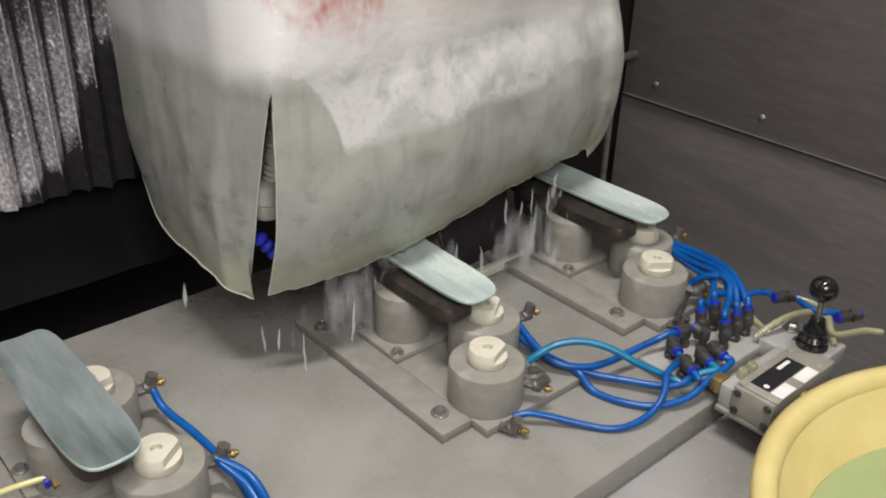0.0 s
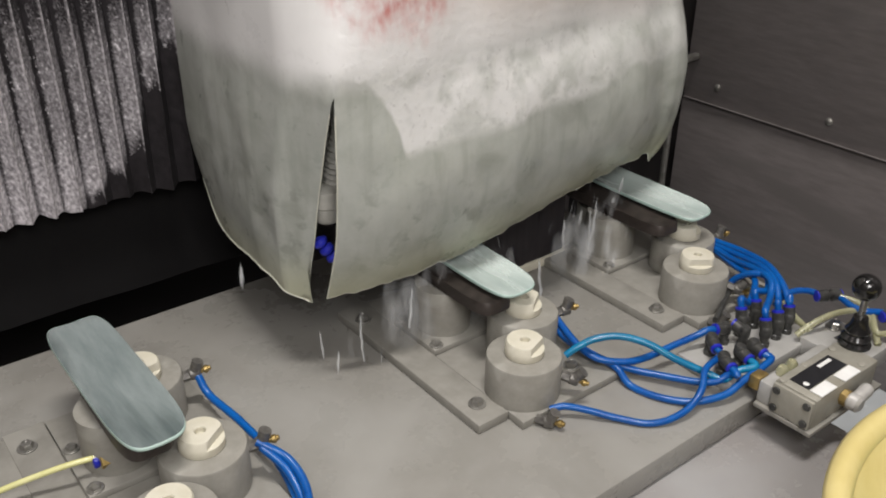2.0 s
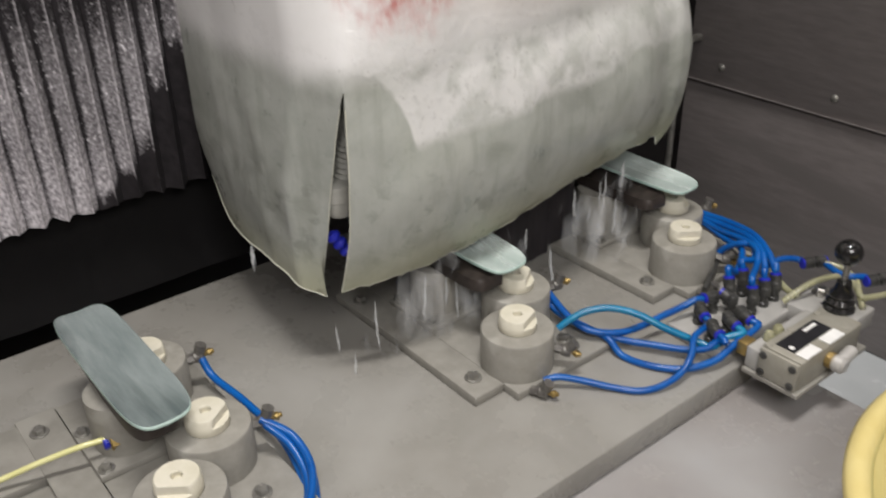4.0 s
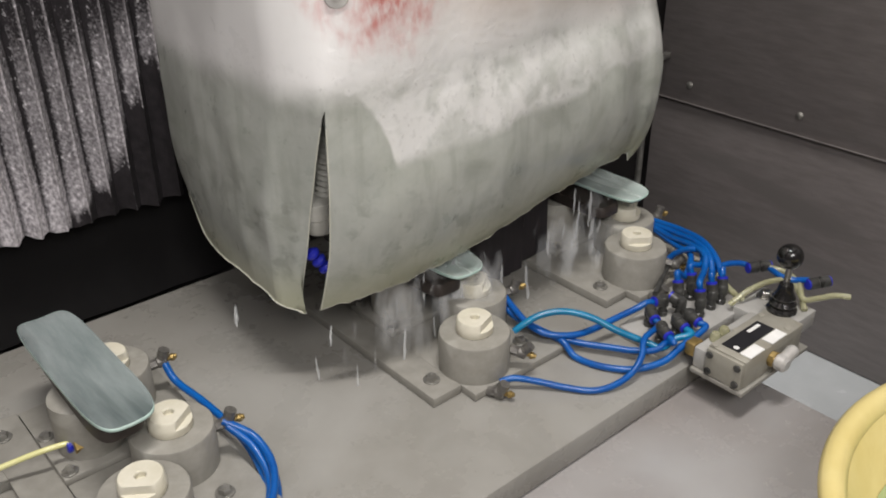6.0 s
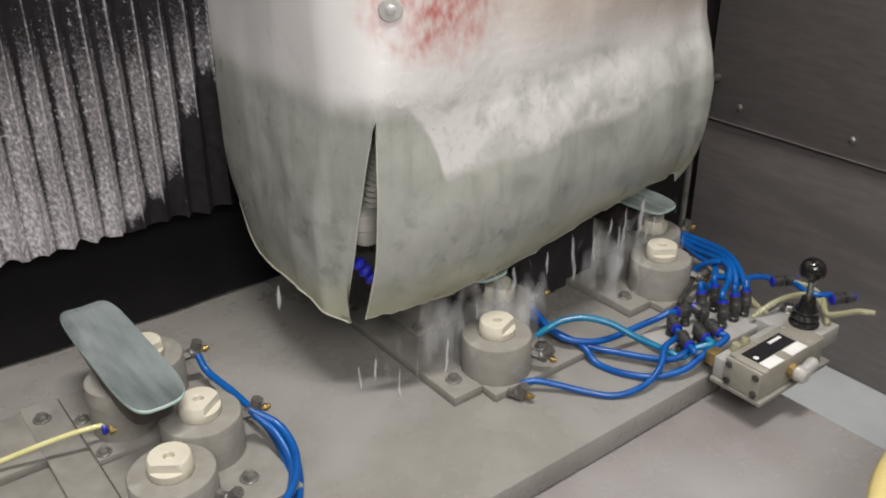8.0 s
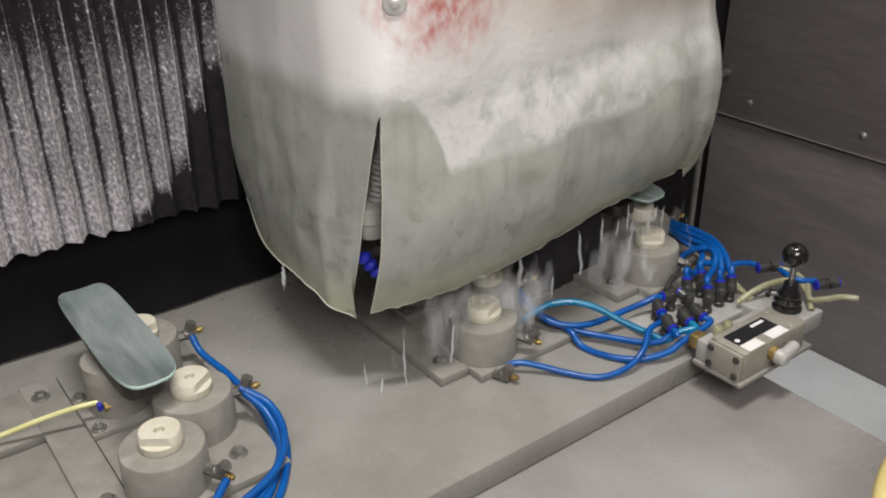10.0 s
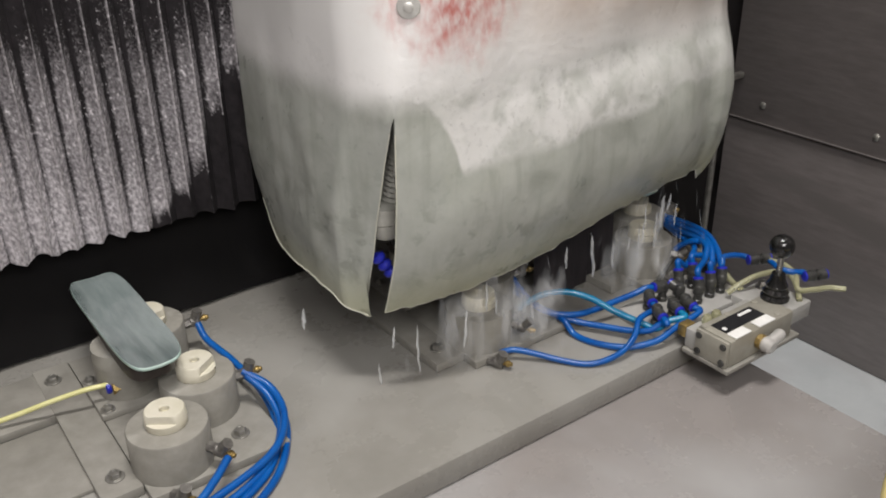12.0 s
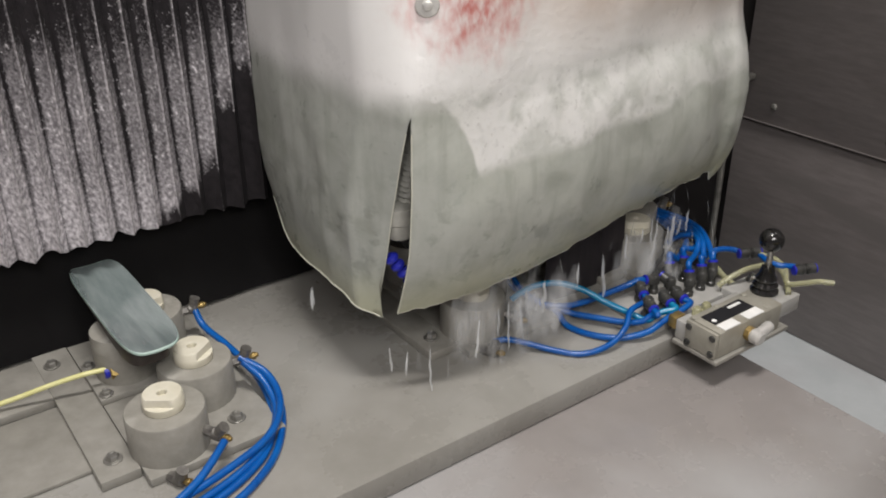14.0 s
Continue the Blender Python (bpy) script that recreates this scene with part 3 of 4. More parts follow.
def head():
    cover = thing("grinding_head", "grinding head wrapped in milky wet plastic film, slit at its corner", "machine head")
    ws = [i / 26 for i in range(27)] + [1 + (i + 1) ** 1.25 / 16 ** 1.25 for i in range(16)]

    bm = bmesh.new()
    left_us = [-1 + i / 34 for i in range(35)]
    front_us = [i / 80 for i in range(81)] + [1 + 0.5 * (i + 1) / 8 for i in range(8)]

    def film_point(u, w, gap):
        q = head_point(u, w)
        near = math.exp(-(u / 0.16) ** 2) * max(0.0, 1 - w)
        if gap < 0:     # left flap swings back from the corner
            q += Vector((-0.006, 0.050, -0.004)) * near ** 0.62 * (0.75 + 0.25 * math.sin(3.0 * max(0, 1 - w)))
        else:
            q += Vector((-0.002, 0.006, 0.004)) * near
        if w > 1:       # the housing's corner is rounded
            q += Vector((0.010, 0.010, 0)) * math.exp(-(abs(u) / (0.07 if u < 0 else 0.045)) ** 1.6) * min(1, (w - 1) * 8)
        if w < 0.02:
            q.z += (0.0035 if u >= 0 else 0.0012) * noise.noise(Vector((u * 22, 3.0, 1.0))) + 0.002 * noise.noise(Vector((u * 70, 3.0, 1.0)))
        return q

    for us, gap in ((left_us, -1), (front_us, 1)):
        grid = [[bm.verts.new(film_point(u, w, gap)) for u in us] for w in ws]
        for a, b in zip(grid, grid[1:]):
            for k in range(len(us) - 1):
                bm.faces.new((a[k], a[k + 1], b[k + 1], b[k]))
    # cut edge of the film, light it catches painted pale: hem and slit sides
    slit_ws = [i / 13 for i in range(13)]
    for us, gap in ((left_us, -1), (front_us[:-6], 1)):
        hem = [film_point(u, 0, gap) + Vector((0, 0.0008, 0)) for u in us]
        part("film_edge", tube(hem, 0.0010, 6, 2), EDGE, cover, "yellowish cut edge, paled as if it caught light")
        part("film_edge", tube([film_point(0, w, gap) for w in slit_ws], 0.0007, 6, 2), EDGE, cover, "yellowish cut edge, paled as if it caught light")
    bmesh.ops.remove_doubles(bm, verts=bm.verts, dist=1e-5)
    bmesh.ops.recalc_face_normals(bm, faces=bm.faces)
    if sum(f.normal.y for f in bm.faces if f.calc_center_median().y < 0.17) > 0:
        bmesh.ops.reverse_faces(bm, faces=bm.faces)
    bmesh.ops.solidify(bm, geom=bm.faces[:], thickness=0.0022)
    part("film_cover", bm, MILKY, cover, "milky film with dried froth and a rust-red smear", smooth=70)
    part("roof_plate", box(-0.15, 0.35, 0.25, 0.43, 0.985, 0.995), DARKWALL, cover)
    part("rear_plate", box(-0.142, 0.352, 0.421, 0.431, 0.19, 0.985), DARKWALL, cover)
    m = Matrix.Translation((-0.1087, 0.1515, 0.4292)) @ pose(0, 0, 0, 0, 0, -34) @ pose(0, 0, 0, 90, 0, 0)
    washer = part("washer", lathe([(0, 0), (0.0105, 0), (0.0105, 0.001), (0.0095, 0.0018), (0.004, 0.0018), (0, 0.0018)], 28, m), ZINC, cover)
    part("bolt_head", lathe([(0.0046, 0.0018), (0.0044, 0.0030), (0.003, 0.0036), (0, 0.0037)], 20, m), ZINC, washer)
    # tools seen through the slit
    rib = lambda i: 1.0 + 0.22 * math.sin(i * 2.1)
    part("ribbed_hose", tube([(-0.100, 0.178, 0.35), (-0.103, 0.186, 0.29), (-0.108, 0.196, 0.232)], 0.0095, 14, 30, rib), HOSE_WHITE, cover, "ribbed white hose")
    part("coupling", lathe([(0, 0.198), (0.012, 0.198), (0.015, 0.204), (0.015, 0.214), (0.018, 0.216), (0.018, 0.232), (0.010, 0.235), (0, 0.235)], 24,
                           Matrix.Translation((-0.117, 0.194, 0))), HOSE_WHITE, cover, "pale hose coupling")
    part("spindle", drum(0.034, 0.15, 0.34, 0.004, 32, Matrix.Translation((-0.045, 0.24, 0))), DARKWALL, cover, "dark grinding spindle")
    nozzle = None
    for i in range(6):
        a = Vector((-0.130 + 0.005 * i, 0.194 - 0.003 * i, 0.180 - 0.008 * i))
        bead = lathe([(0, 0), (0.004, 0), (0.0075, 0.003), (0.0075, 0.006), (0.0045, 0.009), (0, 0.009)], 14, along(a, a + Vector((0.006, -0.002, -0.009))))
        if nozzle is None:
            nozzle = part("coolant_nozzle", bead, RING, cover, "blue jointed coolant nozzle")
        else:
            part("bead", bead, RING, nozzle)
    return cover


head()


def splash_curtain():
    """Dark rubber strips that hang behind the film and keep the splashes in."""
    ob = thing("splash_curtain", "dark wet rubber strip curtain hanging under the machine head", "curtain")
    rnd = random.Random(21)
    for i in range(6):
        x = 0.1065 + i * 0.0222
        bm = bmesh.new()
        lean = rnd.uniform(-0.0004, 0.0004)
        rows = []
        for k in range(8):
            foot = 0.0275 if i < 4 else 0.0385
            z = foot + (0.2375 - foot) * k / 7
            sway = 0.003 * noise.noise(Vector((x * 40, z * 20, 4.0)))
            rows.append([bm.verts.new((x + 0.0232 * u + lean * (1 - k / 7), 0.219 + sway + 0.0006 * math.sin(u * 3.1 + i) + (i % 2) * 0.0006, z)) for u in (0, 0.33, 0.67, 1)])
        for a, c in zip(rows, rows[1:]):
            for k in range(3):
                bm.faces.new((a[k], a[k + 1], c[k + 1], c[k]))
        bmesh.ops.solidify(bm, geom=bm.faces[:], thickness=0.0020)
        part("strip", bm, CURTAIN, ob, smooth=50)
    part("clamp_bar", box(0.102, 0.246, 0.216, 0.226, 0.232, 0.246, 0.001), STEEL, ob, "steel clamp bar")


splash_curtain()


# ---- the sliding table ----
def table():
    ob = rides(thing("sliding_table", "wet grey table plate sliding over the machine bed", "machine table"))
    part("plate", box(-1.0, 0.345, -0.1415, 0.374, -0.003, 0.026, 0.0018), TABLE, ob)
    part("side_bar", box(-0.62, -0.427, 0.146, 0.235, 0.0262, 0.036, 0.0015), FIXTURE, ob)
    part("cross_rail", box(0.10, 0.262, 0.184, 0.194, 0.0262, 0.038, 0.0015), NYLON, ob, "pale cross rail between fixtures")
    part("lower_bar", box(-0.62, -0.427, 0.02, 0.140, 0.0262, 0.031, 0.0015), FIXTURE, ob)
    return ob


table()


def elbow(parent, at, turn, ring=True, down=0.014, name="push_fitting", tilt=72):
    """A dark push-in elbow: hexagonal foot, body, sleeve with a blue release ring."""
    bm = lathe([(0, 0), (0.0062, 0), (0.0062, 0.005), (0.005, 0.006), (0.005, down), (0.0066, down + 0.001), (0.0066, down + 0.010), (0.005, down + 0.0125), (0, down + 0.0125)], 12)
    lathe([(0, 0), (0.0064, 0), (0.0066, 0.013), (0, 0.013)], 14, Matrix.Translation((0, 0, down + 0.0055)) @ pose(0, 0, 0, 0, tilt, 0), bm)
    f = part(name, bm, DARK, parent, at=at @ pose(0, 0, 0, 0, 0, turn))
    if ring:
        m = Matrix.Translation((0, 0, down + 0.0055)) @ pose(0, 0, 0, 0, tilt, 0) @ Matrix.Translation((0, 0, 0.013))
        part("release_ring", lathe([(0.0042, 0), (0.0064, 0), (0.0064, 0.0022), (0.0045, 0.0030), (0.0042, 0)], 16, m), RING, f)
    return f


def side_fitting(parent, at):
    """An elbow in a cylinder's side, with a brass bleed screw."""
    bm = drum(0.0062, 0, 0.014, 0.001, 6)
    drum(0.0072, 0.010, 0.022, 0.0015, 14, None, bm)
    lathe([(0, 0), (0.0062, 0), (0.0066, 0.016), (0, 0.016)], 14, Matrix.Translation((0, 0, 0.016)) @ pose(0, 0, 0, -62, 0, 0), bm)
    f = part("side_fitting", bm, FITTING, parent, "dull metal elbow fitting", at=at @ Matrix.Scale(0.86, 4))
    scr = drum(0.0030, 0.020, 0.034, 0.0008, 10)
    drum(0.0045, 0.026, 0.031, 0.0008, 12, None, scr)
    part("bleed_screw", scr, BRASS, f, "brass bleed screw")
    return f


def puck(parent, x, y, turn):
    """A cast cylinder with a white nylon locating stud that has a notched front."""
    bm = lathe([(0, 0.0355), (0.0378, 0.0355), (0.0378, 0.0762), (0.0368, 0.0783), (0.0350, 0.0788), (0, 0.0788)], 48, Matrix.Translation((x, y, 0)))
    body = part("support_cylinder", bm, PUCK, parent)
    bm = bmesh.new()
    n = 40
    prof = [(0.0, 0.0790), (0.0190, 0.0790), (0.0195, 0.0800), (0.0195, 0.0868), (0.0193, 0.0873), (0.0188, 0.0940), (0.0176, 0.0955), (0.0054, 0.0955), (0.0046, 0.0945), (0.0046, 0.0895), (0.0, 0.0895)]
    rows = []
    for r, z in prof:
        row = []
        for i in range(n):
            a = 2 * math.pi * i / n
            px, py = r * math.cos(a), r * math.sin(a)
            if z > 0.0871 and r > 0.01:
                py = max(py, -0.0135)
            row.append(bm.verts.new((px, py, z)))
        rows.append(row)
    for p, q in zip(rows, rows[1:]):
        for i in range(n):
            bm.faces.new((p[i], p[(i + 1) % n], q[(i + 1) % n], q[i]))
    bmesh.ops.remove_doubles(bm, verts=bm.verts, dist=1e-5)
    part("locating_stud", bm, NYLON, body, "ivory nylon stud with a notch", at=pose(x, y, 0, 0, 0, turn))
    return body


def fixture():
    ob = thing("clamping_fixture", "grey fixture of cast cylinders and a vacuum post on base plates", "fixture", group="fixtures on the sliding table")
    part("side_strip", box(-0.0695, -0.0325, -0.0165, 0.235, 0.0262, 0.037, 0.0012), FIXTURE, ob)
    part("base_plate", box(-0.0315, 0.105, -0.037, 0.235, 0.0262, 0.0355, 0.0012), FIXTURE, ob)
    for x, y, z in ((-0.050, 0.010, 0.037), (-0.055, 0.204, 0.037), (0.070, 0.001, 0.0355), (0.090, 0.120, 0.0355)):
        part("bolt", hexhead(x, y, z), STEEL, ob)
    for x, y, turn in ((0.003, 0.003, 20), (0.056, 0.063, 35), (0.051, 0.188, 10)):
        puck(ob, x, y, turn)
    foot = part("post_foot", box(-0.033, 0.045, 0.100, 0.178, 0.0355, 0.043, 0.0015), FIXTURE, ob)
    for x, y in ((-0.025, 0.108), (-0.025, 0.170), (0.037, 0.170)):
        part("foot_bolt", hexhead(x, y, 0.043, None, 0.0052, 0.004), STEEL, foot)
    part("vacuum_post", lathe([(0, 0.043), (0.031, 0.043), (0.031, 0.090), (0.0305, 0.0955), (0, 0.0955)], 40, Matrix.Translation((0.008, 0.140, 0))), PUCK, ob)
    bm = pad_mesh(0.046, 0.196, 0.015)
    part("rubber_pad", bm, RUBBER, ob, "black-brown rubber vacuum pad", at=pose(0.015, 0.150, 0.0955, 0, 0, -1))
    side_fitting(ob, along((0.028, -0.024, 0.058), (0.036, -0.034, 0.055)))
    side_fitting(ob, along((-0.014, -0.036, 0.031), (-0.010, -0.044, 0.032)))
    side_fitting(ob, along((0.089, 0.050, 0.068), (0.099, 0.046, 0.070)))
    side_fitting(ob, along((0.085, 0.178, 0.068), (0.095, 0.175, 0.070)))
    return ob


def stadium(w, h, k, n=72, power=5.0):
    """A rounded oblong outline, scaled by k."""
    out = []
    for i in range(n):
        a = 2 * math.pi * i / n
        c, s = math.cos(a), math.sin(a)
        out.append((k * w / 2 * math.copysign(abs(c) ** (2 / power), c), k * h / 2 * math.copysign(abs(s) ** (2 / power), s)))
    return out


def pad_mesh(w, h, t):
    bm = bmesh.new()
    rows = [[bm.verts.new((x, y, z)) for x, y in stadium(w, h, k, 48)] for k, z in ((0.9, 0), (1, 0.002), (1, t * 0.7), (0.97, t), (0.7, t), (0.3, t))]
    for a, b in zip(rows, rows[1:]):
        for i in range(48):
            bm.faces.new((a[i], a[(i + 1) % 48], b[(i + 1) % 48], b[i]))
    bm.faces.new(rows[0])
    bm.faces.new(rows[-1])
    return bm


def glass_piece(label, at, material):
    """A trough-shaped oblong of glass with rounded corners and a bright ground rim."""
    ob = rides(thing("mirror_glass", label, "glass", at, "glass blanks on the fixtures"))
    w, h, t, n = 0.0575, 0.215, 0.0042, 72

    def rise(x, y):
        return 0.0050 * (2 * x / w) ** 2 + 0.0020 * (2 * y / h) ** 2

    bm = bmesh.new()
    ks = [0.02, 0.2, 0.4, 0.6, 0.75, 0.88, 0.96, 1.0]
    top = [[bm.verts.new((x, y, rise(x, y) + t - (0.0006 if k == 1 else 0))) for x, y in stadium(w, h, k, n, 5.0)] for k in ks]
    low = [[bm.verts.new((x, y, rise(x, y))) for x, y in stadium(w, h, k, n, 5.0)] for k in (1.0, 0.8, 0.5, 0.02)]
    rows = top + low
    for a, b in zip(rows, rows[1:]):
        if a is top[-1]:
            continue
        for i in range(n):
            bm.faces.new((a[i], a[(i + 1) % n], b[(i + 1) % n], b[i]))
    bm.faces.new(top[0])
    bm.faces.new(low[-1])
    part("blank", bm, material, ob, smooth=50)
    bm = bmesh.new()
    ring = [[bm.verts.new((x, y, rise(x, y) + dz)) for x, y in stadium(w, h, k, n, 5.0)]
            for k, dz in ((1.001, t - 0.0004), (1.008, t - 0.0010), (1.012, t * 0.5), (1.008, 0.0006), (1.001, 0.0))]
    for a, b in zip(ring, ring[1:] + ring[:1]):
        for i in range(n):
            bm.faces.new((a[i], a[(i + 1) % n], b[(i + 1) % n], b[i]))
    part("ground_rim", bm, GLASS_EDGE, ob, "pale green ground edge", smooth=60)
    return ob


FIX_AT = [(-0.361, 0.005), (0.0, 0.0), (0.2755, 0.008)]
first = fixture()
first.matrix_basis = pose(FIX_AT[1][0], FIX_AT[1][1], 0)
rides(first)
for fx, fy in (FIX_AT[0], FIX_AT[2]):
    twin = rides(copy_thing(first, pose(fx, fy, 0)))
    for stud in twin.children_recursive:     # its front stud is turned another way
        if stud.name.startswith("locating_stud") and stud.location.y < 0.03:
            stud.matrix_basis = pose(0.003, 0.003, 0, 0, 0, -36)
glass_piece("grey-green glass blank with dark streaks on a fixture", pose(-0.3445, 0.155, 0.1108, 0, 0, 0.6), GLASS_DULL)
glass_piece("pale mint glass blank going under the film skirt", pose(0.038, 0.153, 0.1108, 0, 0, -1.5), GLASS)
glass_piece("pale mint glass blank beside the air manifold fixture", pose(0.3235, 0.152, 0.1108, 0, 0, 0), GLASS)


# ---- manifold, valve and hoses ----
PORTS = [(0.227, -0.072, 165, 80), (0.180, -0.105, 250, 98), (0.224, -0.109, 262, 98), (0.205, -0.1065, 256, 98), (0.198, -0.076, 240, 98),
         (0.299, -0.1015, 50, 22), (0.280, -0.101, 60, 22), (0.256, -0.102, 60, 22), (0.280, -0.073, 60, 22), (0.254, -0.073, 60, 22)]


def mouth(port, far):
    """The point that lies far metres before the mouth of an elbow on the manifold."""
    x, y, turn, tilt = port
    d, t, k = 0.0145 + far, radians(turn), radians(tilt)
    return (x + d * math.sin(k) * math.cos(t), y + d * math.sin(k) * math.sin(t), 0.0575 + d * math.cos(k))


def manifold():
    ob = rides(thing("air_manifold", "pale grey manifold block full of dark push-in elbows", "manifold"))
    bm = box(0.172, 0.312, -0.126, -0.054, 0.0262, 0.040, 0.0015)
    part("block", bm, PALE, ob)
    for x, y, turn, tilt in PORTS + [(0.238, -0.088, 100, 72)]:
        elbow(ob, pose(x, y, 0.040), turn, True, 0.012, "push_fitting", tilt)
    return ob


manifold()


def valve():
    ob = rides(thing("hand_valve", "grey hand-lever air valve with a black label on a plate", "valve"))
    part("mount_plate", box(0.176, 0.306, -0.2110, -0.1480, 0.0263, 0.0315, 0.001), FIXTURE, ob, "grey mounting plate")
    body = part("body", box(0.1815, 0.292, -0.2075, -0.1625, 0.0315, 0.0655, 0.0025), VALVE, ob)
    part("end_cover", box(0.1765, 0.1812, -0.2070, -0.1635, 0.0320, 0.0645, 0.002), VALVE, body)
    for y, z in ((-0.2015, 0.038), (-0.2015, 0.058), (-0.169, 0.038), (-0.169, 0.058)):
        part("screw", drum(0.0040, 0, 0.0024, 0.0006, 14, Matrix.Translation((0.1768, y, z)) @ pose(0, 0, 0, 0, -90, 0)), DARK, body)
    lab = part("label", box(0.191, 0.258, -0.1925, -0.1715, 0.0657, 0.0664, 0.0002, 1), LABEL, ob, "black type label")
    part("brand_bar", box(0.231, 0.252, -0.1795, -0.1755, 0.0665, 0.0668), WHITE, lab, "white bar")
    part("mark_disc", drum(0.0030, 0.0665, 0.0668, 0.0001, 20, Matrix.Translation((0.1965, -0.186, 0))), WHITE, lab, "small white disc")
    for x0, x1 in ((0.190, 0.216), (0.230, 0.258)):
        part("name_plate", box(x0, x1, -0.2070, -0.1940, 0.0657, 0.0672, 0.0004, 1), WHITE, ob, "blank white plate")
    for x, y in ((0.1855, -0.168), (0.225, -0.167), (0.272, -0.168), (0.270, -0.201)):
        part("cap_screw", drum(0.0040, 0.0655, 0.0668, 0.0006, 16, Matrix.Translation((x, y, 0))), VALVE, ob)
    part("rear_block", box(0.180, 0.286, -0.1622, -0.1475, 0.0317, 0.0560, 0.002), PALE, ob)
    part("ochre_plug", box(0.181, 0.198, -0.1472, -0.135, 0.0405, 0.056, 0.002), BRASS, ob, "dull brown plug")
    for x in (0.206, 0.222):
        part("clear_plug", lathe([(0, 0), (0.006, 0), (0.006, 0.007), (0.004, 0.010), (0, 0.010)], 16, Matrix.Translation((x, -0.155, 0.0555))), CLEAR, ob)
    lever = part("lever_boot", lathe([(0, 0.0655), (0.0165, 0.0655), (0.0165, 0.068), (0.0135, 0.071), (0.0150, 0.075), (0.0115, 0.079), (0.0128, 0.083), (0.0090, 0.090), (0.0075, 0.098), (0, 0.098)],
                                     28, Matrix.Translation((0.299, -0.176, 0))), BLACK, ob, "black rubber boot")
    part("lever_rod", drum(0.0036, 0.095, 0.119, 0.0003, 14, Matrix.Translation((0.3005, -0.175, 0))), CHROME, lever, "bright steel rod")
    prof = [(0.0142 * math.sin(math.pi * i / 16), 0.129 - 0.0142 * math.cos(math.pi * i / 16)) for i in range(17)]
    prof[0], prof[-1] = (0, prof[0][1]), (0, prof[-1][1])
    part("knob", lathe(prof, 32, Matrix.Translation((0.3035, -0.172, 0))), BLACK, lever, "glossy black ball knob")
    m = Matrix.Translation((0.230, -0.2075, 0.050)) @ pose(0, 0, 0, 90, 0, 0)
    part("outlet_collar", drum(0.0085, 0, 0.007, 0.001, 8, m), BRASS, ob, "brass collar")
    bm = lathe([(0, 0.007), (0.0075, 0.007), (0.0090, 0.009), (0.0090, 0.017), (0.0060, 0.020), (0, 0.020)], 20, m)
    lathe([(0, 0), (0.0066, 0), (0.0070, 0.018), (0.0052, 0.021), (0, 0.021)], 16, Matrix.Translation((0.232, -0.2205, 0.052)) @ pose(0, 0, 0, 0, 75, 0), bm)
    part("outlet_fitting", bm, ZINC, ob, "bright plated elbow")
    for x, y, z, t in ((0.3585, -0.1101, 0.070, 30), (0.381, -0.1747, 0.067, 25)):
        bm = lathe([(0, 0), (0.0068, 0), (0.0072, 0.010), (0.0050, 0.012), (0.0050, 0.014), (0.0072, 0.016), (0.0068, 0.026), (0, 0.026)], 14)
        f = part("inline_fitting", bm, DARK, ob, "dark in-line connector", at=pose(x - 0.012, y + 0.006, z, 0, 90, -t))
        for k in (-0.002, 0.026):
            part("release_ring", drum(0.0064, k, k + 0.002, 0.0004, 14), RING, f)
    part("bracket_block", box(0.2925, 0.356, -0.190, -0.122, 0.0263, 0.0480, 0.002), PALE, ob)
    part("bracket_label", box(0.318, 0.350, -0.158, -0.146, 0.0482, 0.0488, 0.0002, 1), LABEL, ob, "small black plate")
    part("bracket_nut", hexhead(0.338, -0.135, 0.0480, None, 0.007, 0.007), CHROME, ob)
    return ob


valve()

HOSE_WORDS = {"blue_air_hose": "glossy blue air hose curving over the table", "teal_air_hose": "teal-blue air hose arching to the manifold",
              "yellowed_clear_hose": "yellowed clear hose looping round the valve", "yellow_hose": "thin yellow vacuum hose from a post",
              "dark_fitting_plastic": "short dark clear hose beside the manifold"}


def air_hose(material, radius, *points, port=None):
    if port is not None:
        points = points[:-1] + (mouth(PORTS[port], 0.010), mouth(PORTS[port], 0.0))
    hose = part("air_hose", tube(points, radius, 12, 8), material)
    rides(tagged(hose, HOSE_WORDS[material.name], "hose", "hoses on the sliding table"))


air_hose(BLUE, 0.0038, (0.091, 0.055, 0.068), (0.087, 0.035, 0.062), (0.082, 0.005, 0.055), (0.088, -0.018, 0.048), (0.110, -0.037, 0.045), (0.134, -0.046, 0.046), (0.164, -0.052, 0.050), (0.191, -0.060, 0.056), (0.206, -0.066, 0.060), port=0)
air_hose(BLUE, 0.0038, (0.089, 0.052, 0.062), (0.085, 0.029, 0.052), (0.092, 0.002, 0.045), (0.100, -0.024, 0.042), (0.118, -0.047, 0.036), (0.134, -0.071, 0.036), (0.149, -0.095, 0.037), (0.162, -0.112, 0.041), (0.173, -0.119, 0.050), (0.175, -0.119, 0.058), port=1)
air_hose(BLUE, 0.0038, (0.088, 0.053, 0.056), (0.091, 0.025, 0.044), (0.097, -0.007, 0.041), (0.100, -0.034, 0.0405), (0.100, -0.055, 0.030), (0.108, -0.085, 0.030), (0.127, -0.112, 0.032), (0.156, -0.128, 0.037), (0.183, -0.131, 0.046), (0.200, -0.127, 0.056), port=2)
air_hose(TEAL, 0.0038, (0.059, -0.000, 0.054), (0.070, -0.005, 0.062), (0.086, -0.013, 0.070), (0.107, -0.028, 0.073), (0.126, -0.050, 0.068), (0.142, -0.075, 0.056), (0.160, -0.099, 0.046), (0.168, -0.116, 0.043), (0.184, -0.121, 0.050), (0.192, -0.120, 0.057), port=3)
